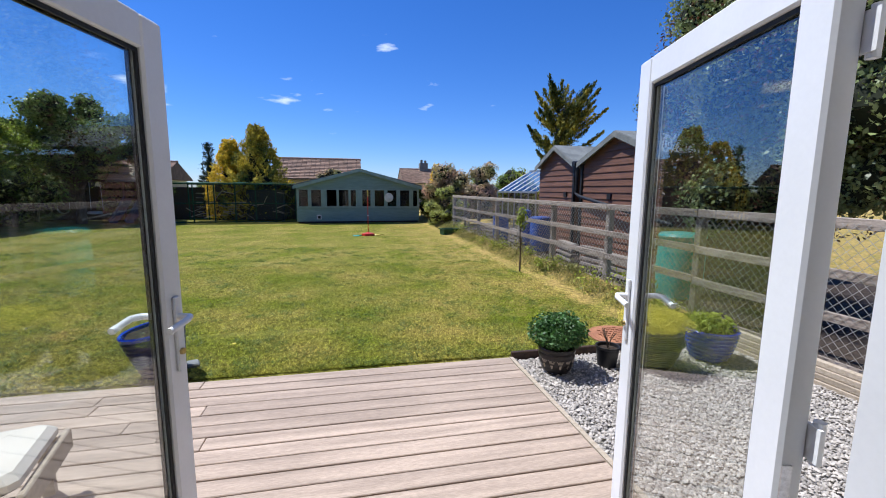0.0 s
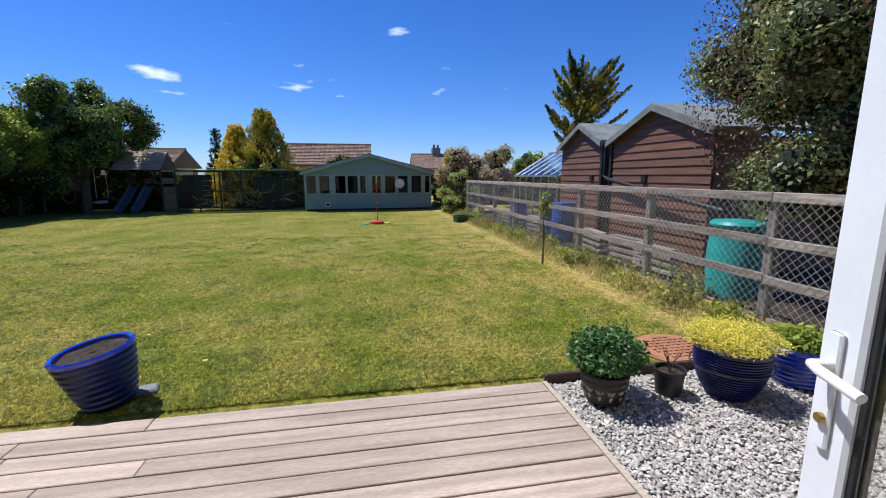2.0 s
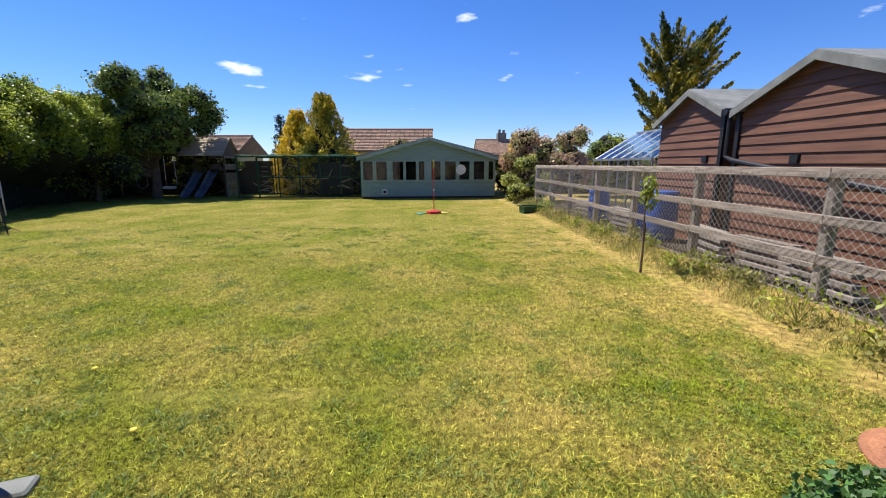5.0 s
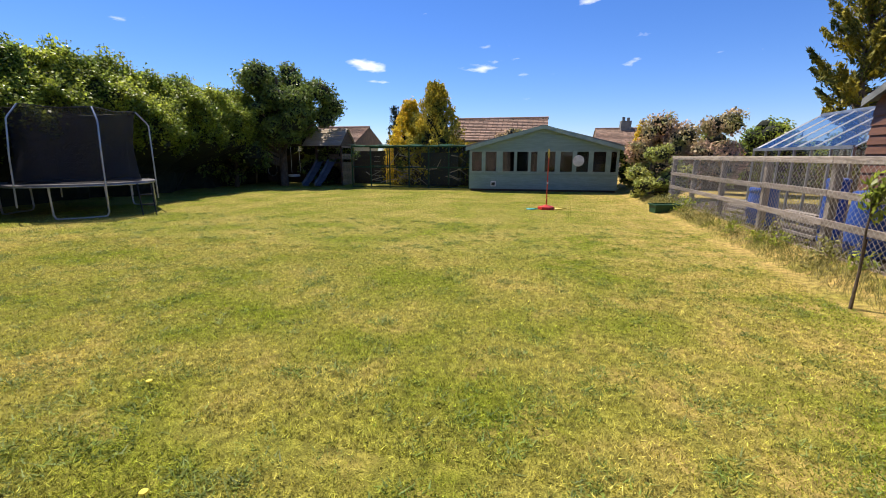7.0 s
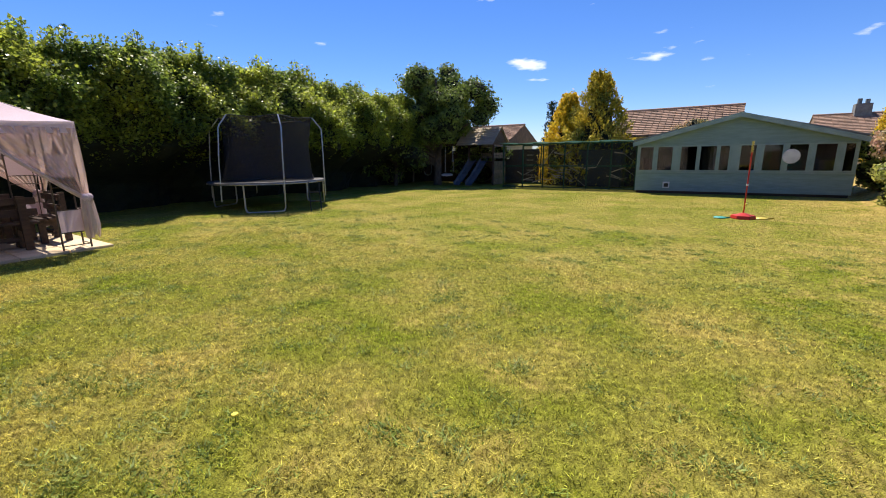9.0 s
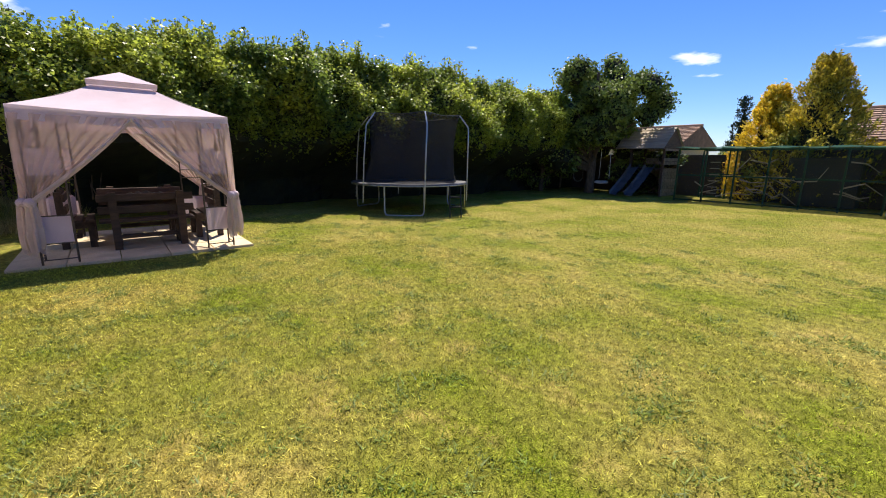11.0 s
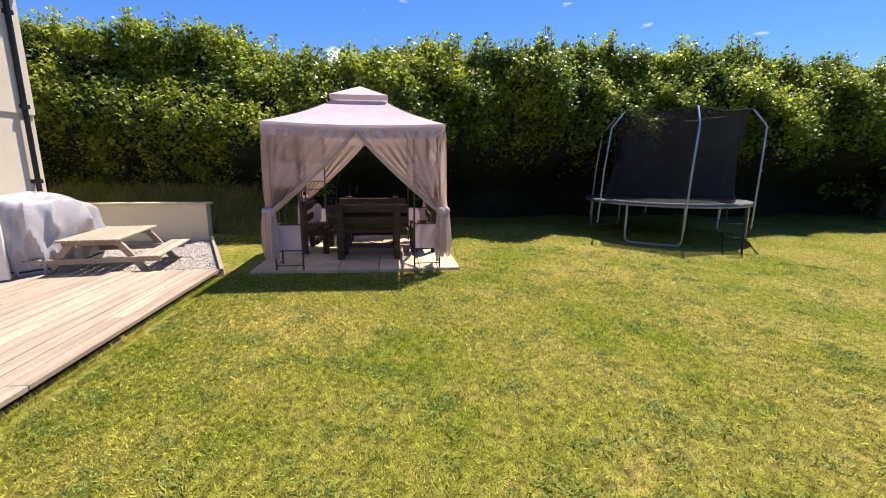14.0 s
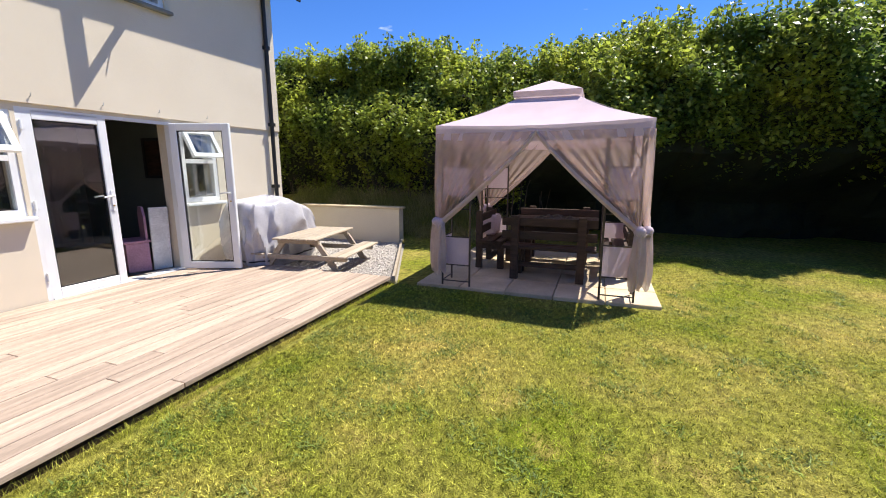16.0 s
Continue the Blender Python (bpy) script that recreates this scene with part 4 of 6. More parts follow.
part("netting", Geo().add([(0, -0.03, 0), (CW, -0.03, 0), (CW, -0.03, CH), (0, -0.03, CH)], [(0, 1, 2, 3)]), CAGENET, cage)
part("roof_net", Geo().sheet(lambda u, v: (-0.15 + u * (CW + 0.2), -0.2 + v * (CD + 0.4), CH + 0.075 + 0.02 * math.sin(u * 25)), 40, 4), see_through("green_roof_net", (0.10, 0.24, 0.20), 0.75), cage, "green plastic roof netting")
part("back_panel", Geo().box(1.3, CD - 0.1, 0.0, CW, CD - 0.05, CH), DARKWOOD, cage)
part("kennel", Geo().box(3.0, 1.2, 0.05, 4.8, 2.2, 1.6), BLACK, cage)
rb = np.random.default_rng(51)
for i in range(17):
    x, y, z = rb.uniform(0.2, 4.6), rb.uniform(0.3, 1.0), rb.uniform(0.2, 1.5)
    part("branch", Geo().tube([(x, y, z), (x + rb.uniform(0.2, 0.5), y, z + rb.normal() * 0.12), (x + rb.uniform(0.6, 1.1), y + 0.1, z + rb.normal() * 0.25)], 0.028, 6, 0.012), PALEWOOD, cage, "bare pale branch")
for i in range(6):
    part("ladder_rung", Geo().box(0.9, 0.5, 0.3 + i * 0.22, 1.2, 0.54, 0.33 + i * 0.22), PALEWOOD, cage)

# ---- play tower with slides and swings ----
tower = thing("play_tower", "weathered wooden play tower with twin slides", "play tower", pose(-9.62, 22.3, 0))
TW = 1.35
for x in (0, TW):
    for y in (0, 1.2):
        part("post", Geo().box(x - 0.045, y - 0.045, 0, x + 0.045, y + 0.045, 1.98), DARKWOOD, tower)
part("platform", Geo().box(-0.05, -0.05, 1.08, TW + 0.05, 1.25, 1.14), DARKWOOD, tower)
for i in range(14):
    if i in (8, 11, 12):
        continue
    part("plank", Geo().box(TW + 0.046, -0.05, 0.03 + i * 0.139, TW + 0.066, 1.25, 0.16 + i * 0.139), POSTWOOD, tower)
    part("plank", Geo().box(-0.05, 1.246, 0.03 + i * 0.139, TW + 0.05, 1.266, 0.16 + i * 0.139), POSTWOOD, tower)
for s in (-1, 1):
    for i in range(7):
        a, b = i / 7, (i + 1) / 7
        y0, y1 = 0.6 + s * 0.95 * (1 - a), 0.6 + s * 0.95 * (1 - b)
        z0, z1 = 1.92 + 0.85 * a, 1.92 + 0.85 * b
        part("shingle_course", Geo().add([(-0.55, y0, z0 + 0.03), (TW + 0.14, y0, z0 + 0.03), (TW + 0.14, y1, z1 + 0.005), (-0.55, y1, z1 + 0.005), (-0.55, y0, z0), (TW + 0.14, y0, z0)], [(0, 1, 2, 3), (4, 5, 1, 0)]), PALEWOOD, tower)
part("gable", Geo().prism([(-0.3, 1.92), (1.5, 1.92), (0.6, 2.72)], "x", TW + 0.05, TW + 0.08), DARKWOOD, tower)
part("beam", Geo().box(-0.5, -0.3, 1.9, TW + 0.1, -0.24, 1.98), DARKWOOD, tower)
SLIDE = mat("grey_slide_plastic", (0.09, 0.105, 0.135), (0.06, 0.07, 0.09), 0.18, 5, 50, 0.05)
for x in (0.22, 0.86):
    def chute(u, v):
        y, z = -0.05 - 1.25 * v, 1.1 * (1 - v) ** 1.15 + 0.07
        side = abs(u - 0.5) * 2
        return (x - 0.05 * v * 3 + (u - 0.5) * 0.46, y, z + (0.12 if side > 0.75 else 0.0) + 0.035 * math.sin(v * 16) * (side < 0.75))
    part("slide", Geo().sheet(chute, 12, 16), SLIDE, tower, "shiny black plastic slide", True)
swing = thing("swing_set", "dark wooden swing frame under the tree", "swing", pose(-13.1, 22.3, 0))
part("beam", Geo().box(-0.1, -0.06, 1.92, 3.6, 0.06, 2.04), DARKWOOD, swing)
for x, lean in ((-0.05, -0.5), (0.1, 0.3)):
    part("leg", Geo().tube([(x - 0.5, lean * 1.6, 0), (0.1, 0, 2.0)], 0.05, 6), POSTWOOD, swing)
part("brace", Geo().box(-0.25, -0.35, 0.95, -0.19, 0.25, 1.02), POSTWOOD, swing)
for x, mt, lb in ((0.95, STEEL, "looped rope swing seat"), (2.3, WHITE, "pale round swing seat")):
    st = part("swing_seat", Geo().tube([(x - 0.25, 0, 0.62), (x - 0.15, 0, 0.48), (x, 0, 0.43), (x + 0.15, 0, 0.48), (x + 0.25, 0, 0.62)], 0.03, 6) if mt is STEEL else Geo().lathe([(0.05, 0), (0.28, 0.03), (0.3, 0.1), (0.22, 0.14)], 20, (x, -0.2, 0.4)), mt, swing, lb)
    for sx in (-0.25, 0.25):
        part("rope", Geo().tube([(x + sx, 0, 0.6), (x + sx * 0.9, 0, 1.93)], 0.012, 4), STEEL, swing)
setting("fence_back", Geo().box(-30, 24.2, 0, -6.7, 24.25, 1.7).box(5.2, 23.5, 0, 30, 23.55, 1.7), DARKWOOD, "dark timber back fence")

# ---- trampoline ----
tramp = thing("trampoline", "round trampoline with a black safety net on steel posts", "trampoline", pose(-10.35, 11.45, 0))
R = 1.62
def ring(r, z, n=40):
    return [(r * math.cos(6.28319 * i / n), r * math.sin(6.28319 * i / n), z) for i in range(n + 1)]
part("rim", Geo().tube(ring(R, 0.755), 0.02, 8), STEEL, tramp)
part("pad", Geo().lathe([(R - 0.32, 0.765), (R - 0.30, 0.79), (R, 0.80), (R + 0.02, 0.78)], 40), PAD, tramp, "worn black spring pad")
part("mat", Geo().lathe([(0.01, 0.755), (R - 0.3, 0.757)], 40), BLACK, tramp)
for k in range(3):
    a0 = radians(-39 + 120 * k)
    pts = [(R * math.cos(a0 + s * 0.314), R * math.sin(a0 + s * 0.314), z) for s, z in ((-1, 0.75), (-1, 0.12), (-0.93, 0.04), (-0.8, 0.02), (0, 0.02), (0.8, 0.02), (0.93, 0.04), (1, 0.12), (1, 0.75))]
    part("leg", Geo().tube(pts, 0.022, 8), STEEL, tramp, smooth=True)
TOP = 2.53
def leaned(p):
    """The whole net enclosure leans a little to one side."""
    k = max(0.0, p[2] - 0.78) * 0.06
    return (p[0] + 0.1 * k, p[1] + k, p[2])
for k in range(6):
    a = radians(-21 + 60 * k)
    c, s = math.cos(a), math.sin(a)
    part("pole", Geo().tube([leaned(q) for q in [((R + 0.03) * c, (R + 0.03) * s, 0.3), ((R + 0.01) * c, (R + 0.01) * s, 1.4), ((R - 0.03) * c, (R - 0.03) * s, TOP - 0.30), ((R - 0.06) * c, (R - 0.06) * s, TOP - 0.24), ((R - 0.30) * c, (R - 0.30) * s, TOP + 0.05)]], 0.018, 8), STEEL, tramp, "bent galvanised net pole", True)
def net(u, v):
    a = 6.28319 * u + radians(-21)
    w = 0.5 - 0.5 * math.cos(6.28319 * u * 6)
    d = (u * 6) % 1 * radians(60) - radians(30)
    r = (R - 0.30) * ((1 - v) + v * math.cos(radians(30)) / math.cos(d)) - (0.10 + 0.10 * w) * math.sin(math.pi * v) + 0.02 * noise.noise((u * 40, v * 5, 2))
    return leaned((r * math.cos(a), r * math.sin(a), 0.80 + v * (TOP - 0.75 - 0.05 * w)))
part("net", Geo().sheet(net, 120, 14), NETBLACK, tramp, "black mesh safety net", True)
part("net_hem", Geo().tube([net(i / 72, 1.0) for i in range(73)], 0.010, 4), BLACK, tramp)
lad = Geo()
for x in (-0.14, 0.14):
    lad.tube([(R + 0.05, 1.05 + x, 0.78), (R + 0.22, 1.05 + x, 0.0)], 0.016, 6)
lad.tube([(R + 0.11, 0.91, 0.5), (R + 0.11, 1.19, 0.5)], 0.02, 6).tube([(R + 0.165, 0.91, 0.26), (R + 0.165, 1.19, 0.26)], 0.02, 6)
part("ladder", lad, BLACK, tramp, "black step ladder").matrix_basis = pose(0, 0, 0, 0, 0, -31)

# ---- gazebo ----
gz = thing("gazebo", "pale pink fabric gazebo with tied net curtains", "gazebo", pose(-8.67, 5.02, 0.05))
H, S, EV = 1.18, 1.18, 2.0
def canopy(u, v):
    """Square pyramid cloth with a slight sag: u around, v from eave to vent."""
    q = u * 4
    k, f = int(q) % 4, q - int(q)
    cs = [(1, -1), (1, 1), (-1, 1), (-1, -1)]
    a, b = cs[k], cs[(k + 1) % 4]
    px, py = a[0] + (b[0] - a[0]) * f, a[1] + (b[1] - a[1]) * f
    s = 1 - v * 0.68
    return (px * H * s, py * S * s, EV - 0.02 + v * 0.38 - 0.03 * math.sin(math.pi * v) - 0.035 * math.sin(math.pi * f) * (1 - v))
part("canopy", Geo().sheet(canopy, 48, 8), CANOPY, gz)
part("valance", Geo().sheet(lambda u, v: tuple(canopy(u, 0)[i] * (1.012 if i < 2 else 1) - (0.17 * v if i == 2 else 0) + (0.01 * math.sin(u * 90) * v if i < 2 else 0) for i in range(3)), 96, 2), CANOPY, gz)
def cap(u, v):
    x, y, z = canopy(u, 0)
    s = 0.36 * (1 - v)
    return (x * s, y * s, 2.44 + v * 0.19)
part("vent_cap", Geo().sheet(cap, 32, 4), CANOPY, gz)
part("vent_valance", Geo().sheet(lambda u, v: (cap(u, 0)[0] * (1 - 0.02 * v), cap(u, 0)[1] * (1 - 0.02 * v), 2.44 - 0.07 * v), 32, 1), NETDENSE, gz)
for sx in (-1, 1):
    for sy in (-1, 1):
        for a, b in ((0, 0), (0.36, 0), (0, 0.36)):
            x, y = sx * (H - 0.05 - a), sy * (S - 0.05 - b)
            part("post", Geo().tube([(x, y, 0), (x, y, EV - 0.03)], 0.013, 8), BROWNMETAL, gz)
        for a, b, c, d in ((0, 0, 0.36, 0), (0, 0, 0, 0.36)):
            for z in (0.06, 0.27, 0.63, 0.98, 1.13, 1.49, 1.88):
                part("rung", Geo().tube([(sx * (H - 0.05), sy * (S - 0.05), z), (sx * (H - 0.05 - c), sy * (S - 0.05 - d), z)], 0.008, 6), BROWNMETAL, gz)
            part("scroll", Geo().tube([(sx * (H - 0.05 - c * t), sy * (S - 0.05 - d * t), 1.49 + 0.39 * math.sin(t * 1.57)) for t in (0, 0.2, 0.4, 0.6, 0.8, 1)], 0.006, 5), BROWNMETAL, gz)
            for z0, z1 in ((0.28, 0.62), (1.14, 1.48)):
                part("fabric_panel", Geo().sheet(lambda u, v: (sx * (H - 0.05 - c * u), sy * (S - 0.05 - d * u) + 0.004 * sx, z0 + (z1 - z0) * v), 2, 2), CANOPY, gz)
for e in range(4):
    a = radians(90 * e)
    p0, p1 = Vector((H - 0.05, -S + 0.05, EV - 0.05)), Vector((H - 0.05, S - 0.05, EV - 0.05))
    m = Matrix.Rotation(a, 3, "Z")
    part("top_bar", Geo().tube([m @ p0, m @ p1], 0.014, 8), BROWNMETAL, gz)
    part("rafter", Geo().tube([m @ p1, m @ Vector((0.40, 0.40, 2.33))], 0.011, 8), BROWNMETAL, gz)
def curtain(e, side, tie_z=0.76):
    """Net curtain of side e, drawn from the middle of the rail down to its tie at the corner post."""
    m = Matrix.Rotation(radians(90 * e), 3, "Z")
    def top(u, v):
        # u: 0 at the post, 1 at the opening edge; v: 0 top, 1 tie
        edge = 1 - u * (1 - v ** 1.25) if v < 1 else 1
        y = side * (S * 1.0 * (1 - u * (1 - v ** 1.15)) + 0.03 * math.sin(math.pi * v) - 0.06 * (v ** 3))
        x = H - 0.0 + 0.02 * math.sin(u * 40) * (0.4 + v) + 0.02
        z = EV - 0.12 - v * (EV - 0.12 - tie_z) + 0.0
        return m @ Vector((x, y, z))
    part("net_curtain", Geo().sheet(top, 40, 16), NETPINK, gz, "sheer pink net curtain", True)
    g = Geo()
    g.tube([m @ Vector((H + 0.03, side * S * (1 - (1 - v ** 1.15)), EV - 0.12 - v * (EV - 0.12 - tie_z))) for v in [k / 12 for k in range(13)]], 0.022, 6, 0.04)
    part("curtain_hem", g, NETDENSE, gz, "gathered curtain edge", True)
    def tail(u, v):
        a = u * 6.28319
        r = (0.045 + 0.05 * v - 0.04 * v ** 4) * (1 + 0.3 * math.sin(a * 5 + v * 2))
        return m @ Vector((H + 0.03 + r * math.cos(a), side * (S - 0.05) + r * math.sin(a), tie_z + 0.03 - v * (tie_z - 0.16 - 0.05 * math.sin(a * 2))))
    part("curtain_tail", Geo().sheet(tail, 30, 8), NETDENSE, gz, "gathered tail of the net curtain", True)
    knot = [(0.02, 0.05), (0.05, 0.03), (0.065, 0.0), (0.055, -0.04), (0.035, -0.07), (0.03, -0.1)]
    c = m @ Vector((H + 0.03, side * (S - 0.05), tie_z + 0.06))
    part("tie", Geo().lathe(knot, 12, tuple(c)), CANOPY, gz, smooth=True)
for e in range(4):
    for side in (-1, 1):
        curtain(e, side)

patio = thing("paving", "pale sandstone slabs under the gazebo", "paving", kind="structure")
ps = []
for i in range(5):
    for j in range(5):
        x0, y0 = -10.45 + i * 0.585, 3.53 + j * 0.585
        ps.append((x0, y0))
slab_mesh = Geo().box(0, 0, -0.05, 0.575, 0.575, 0.04, None, 0.008).mesh("slab")
slab_mesh.materials.append(SLAB)

# table and benches under the gazebo
def bench(label, m):
    b = thing("garden_bench", label, "bench", m, "benches round the table")
    for y in (-0.43, 0.43):
        part("leg", Geo().box(-0.20, y - 0.05, 0, -0.11, y + 0.05, 0.40), DARKWOOD, b)
        part("back_leg", Geo().box(0.13, y - 0.05, 0, 0.22, y + 0.05, 0.86), DARKWOOD, b)
        part("bearer", Geo().box(-0.20, y - 0.04, 0.30, 0.13, y + 0.04, 0.399), DARKWOOD, b)
    for x in (-0.2, -0.06, 0.04):
        part("seat_plank", Geo().box(x, -0.62, 0.401, x + 0.10, 0.62, 0.44, None, 0.006), DARKWOOD, b)
    for z in (0.54, 0.72):
        part("back_plank", Geo().box(0.095, -0.62, z, 0.129, 0.62, z + 0.11, None, 0.006), DARKWOOD, b)
    part("stretcher", Geo().box(-0.02, -0.38, 0.14, 0.04, 0.38, 0.2), DARKWOOD, b)
    return b
GX, GY = -8.98, 5.12
b1 = bench("dark-stained wooden bench with a slatted back on slabs", pose(GX + 0.61, GY, 0.042))
copy_thing(b1, pose(GX - 0.62, GY, 0.042, 0, 0, 180))
copy_thing(b1, pose(GX, GY - 0.88, 0.042, 0, 0, -90) @ Matrix.Diagonal((1, 0.72, 1, 1)))
copy_thing(b1, pose(GX, GY + 0.88, 0.042, 0, 0, 90) @ Matrix.Diagonal((1, 0.72, 1, 1)))
tb = thing("garden_table", "dark-stained heavy wooden garden table under the gazebo", "table", pose(GX, GY, 0.042))
for x in (-0.32, 0.32):
    for y in (-0.42, 0.42):
        part("leg", Geo().box(x - 0.05, y - 0.05, 0, x + 0.05, y + 0.05, 0.68), DARKWOOD, tb)
for i in range(6):
    part("top_plank", Geo().box(-0.44 + i * 0.148, -0.62, 0.701, -0.30 + i * 0.148, 0.62, 0.745, None, 0.006), DARKWOOD, tb)
part("apron", Geo().box(-0.36, -0.5, 0.60, 0.36, 0.5, 0.70), DARKWOOD, tb)
cl = thing("folded_cover", "crumpled black cloth lying on the table", "cloth", pose(GX + 0.05, GY + 0.05, 0.79))
part("cloth", Geo().sheet(lambda u, v: ((u - 0.5) * 0.5, (v - 0.5) * 0.7, 0.002 + 0.09 * abs(noise.noise((u * 5, v * 6, 0.3))) * math.sin(math.pi * u) * math.sin(math.pi * v) * 2), 20, 24), BLACK, cl, "", True)
for x, y in ((GX - 0.1, GY - 1.06), (GX - 0.35, GY - 1.06)):
    cu = thing("cushion", "pale pink cushion leaning on a dark bench", "cushion", pose(x, y, 0.486, 0, -12, 0))
    part("cushion_cover", Geo().box(-0.05, -0.17, 0, 0.05, 0.17, 0.32, None, 0.035), CANOPY, cu)

# ---- covered barbecue and picnic table ----
bq = thing("covered_barbecue", "barbecue under a wrinkled silver weather cover", "barbecue", pose(-8.14, 0.62, -0.02))
def cover(u, v):
    a = u * 6.28319
    c, s = math.cos(a), math.sin(a)
    e = 0.72
    bx, by = math.copysign(abs(c) ** e, c), math.copysign(abs(s) ** e, s)
    if v < 0.42:
        q = v / 0.42
        r, z = 0.86 * q, 1.10 - 0.07 * q ** 2
    elif v < 0.6:
        q = (v - 0.42) / 0.18
        r, z = 0.86 + 0.14 * math.sin(q * math.pi / 2), 1.03 - 0.28 * (1 - math.cos(q * math.pi / 2))
    else:
        q = (v - 0.6) / 0.4
        r, z = 1.0 + 0.05 * math.sin(math.pi * q) - 0.14 * q, 0.75 * (1 - q)
    # folds: broad tucks down the sides, sharp creases between them
    side = max(0.0, min(1.0, (v - 0.3) / 0.3))
    crease = 1 - abs(noise.noise((c * 3.2, s * 3.2, v * 3.0))) * 2
    wr = side * (0.12 * noise.noise((c * 2.4, s * 2.4, v * 1.8)) + 0.11 * crease ** 3 + 0.035 * math.sin(u * 75 + 5 * noise.noise((c * 2, s * 2, v * 3))))
    z *= 1 - 0.20 * max(0.0, -bx) * r
    f = r + wr
    return (bx * 0.76 * f, by * 0.44 * f, max(0.0, z + 0.04 * noise.noise((bx * 3, by * 3, v * 4)) * (1 - max(0.0, v - 0.6) / 0.4)))
part("cover", Geo().sheet(cover, 140, 40), COVERCLOTH, bq, "", True)
part("drawcord", Geo().tube([(cover(k / 40, 0.93)[0] * 1.02, cover(k / 40, 0.93)[1] * 1.02, 0.14) for k in range(41)], 0.012, 6), BLACK, bq, "black drawcord round the hem")
for x in (-0.4, 0.4):
    part("wheel", Geo().lathe([(0.02, -0.02), (0.07, -0.02), (0.075, 0), (0.07, 0.02), (0.02, 0.02)], 16, (x, 0, 0.08)), BLACK, bq)

pt = thing("picnic_table", "child-sized pale wooden picnic table with fixed seats", "picnic table", pose(-8.22, 1.45, -0.02, 0, 0, 8) @ Matrix.Diagonal((1.2, 1.08, 0.94, 1)))
for i in range(5):
    part("top_plank", Geo().box(-0.56, -0.33 + i * 0.132, 0.53, 0.56, -0.21 + i * 0.132, 0.558, None, 0.005), PALEWOOD, pt)
for s in (-1, 1):
    for i in range(2):
        y0 = s * 0.62 + (i - 1) * 0.13
        part("seat_plank", Geo().box(-0.56, y0, 0.275, 0.56, y0 + 0.12, 0.302, None, 0.005), PALEWOOD, pt)
    for x in (-0.42, 0.42):
        part("leg", Geo().prism([(s * 0.18, 0.529), (s * 0.27, 0.529), (s * 0.60, 0.0), (s * 0.51, 0.0)], "x", x - 0.02, x + 0.02), PALEWOOD, pt)
for x in (-0.42, 0.42):
    part("cross_bearer", Geo().box(x + 0.021, -0.72, 0.20, x + 0.055, 0.72, 0.274), PALEWOOD, pt)
    part("top_batten", Geo().box(x + 0.021, -0.31, 0.46, x + 0.055, 0.31, 0.529), PALEWOOD, pt)

# ---- boundary fence and the neighbour's plot ----
FX = 5.10
fence = thing("fence", "weathered post and rail fence with chain-link wire", "fence", kind="structure")
post_y = [-0.1, 1.85, 3.75, 5.62, 7.6, 9.4, 11.15, 12.95, 14.7, 16.4]
rf = np.random.default_rng(61)
for y in post_y:
    part("post", Geo().box(FX - 0.05, y - 0.05, 0.0, FX + 0.05, y + 0.05, 1.40 + rf.uniform(-0.01, 0.02), None, 0.01), POSTWOOD, fence)
for a, b in zip(post_y, post_y[1:]):
    for z, t in ((0.60, 0.045), (0.98, 0.045)):
        dz = rf.normal() * 0.008
        part("rail", Geo().box(FX - 0.088, a - 0.01, z - t + dz, FX - 0.052, b - 0.014, z + t + dz, None, 0.006), OLDWOOD, fence)
    part("top_rail", Geo().box(FX - 0.09, a - 0.01, 1.37, FX - 0.052, b - 0.014, 1.465, None, 0.006), OLDWOOD, fence)
wires = Geo()
Y0, Y1, Z0, Z1 = -0.1, 16.4, 0.24, 1.42
step = 0.088
k = 0
y = Y0 - (Z1 - Z0)
while y < Y1:
    for s in (1, -1):
        # one diagonal from bottom to top, cut to the fence's length
        a, b = (y, Z0), (y + (Z1 - Z0), Z1)
        if s < 0:
            a, b = (y, Z1), (y + (Z1 - Z0), Z0)
        (ya, za), (yb, zb) = a, b
        lo, hi = max(0.0, (Y0 - ya) / (yb - ya)), min(1.0, (Y1 - ya) / (yb - ya))
        if hi > lo:
            wires.tube([(FX - 0.100 - 0.003 * s, ya + (yb - ya) * lo, za + (zb - za) * lo), (FX - 0.100 - 0.003 * s, ya + (yb - ya) * hi, za + (zb - za) * hi)], 0.0025, 3)
    y += step
w = part("chain_link", wires, WIRE, fence, "rusty galvanised chain-link wire")
w["kind"] = "stuff"
part("gravel_board", Geo().box(FX - 0.03, -0.1, -0.05, FX + 0.0, 16.4, 0.20), OLDWOOD, fence)


# sheet laid over the grass; its dark colour stands for shade behind the fence
setting("ground_neighbour", Geo().sheet(lambda u, v: (5.14 + 5.5 * u, -0.5 + 18 * v, 0.06 + 0.05 * noise.noise((u * 9, v * 30, 2))), 30, 60), SOIL, "dark soil sheet standing in for shaded clutter behind the fence")


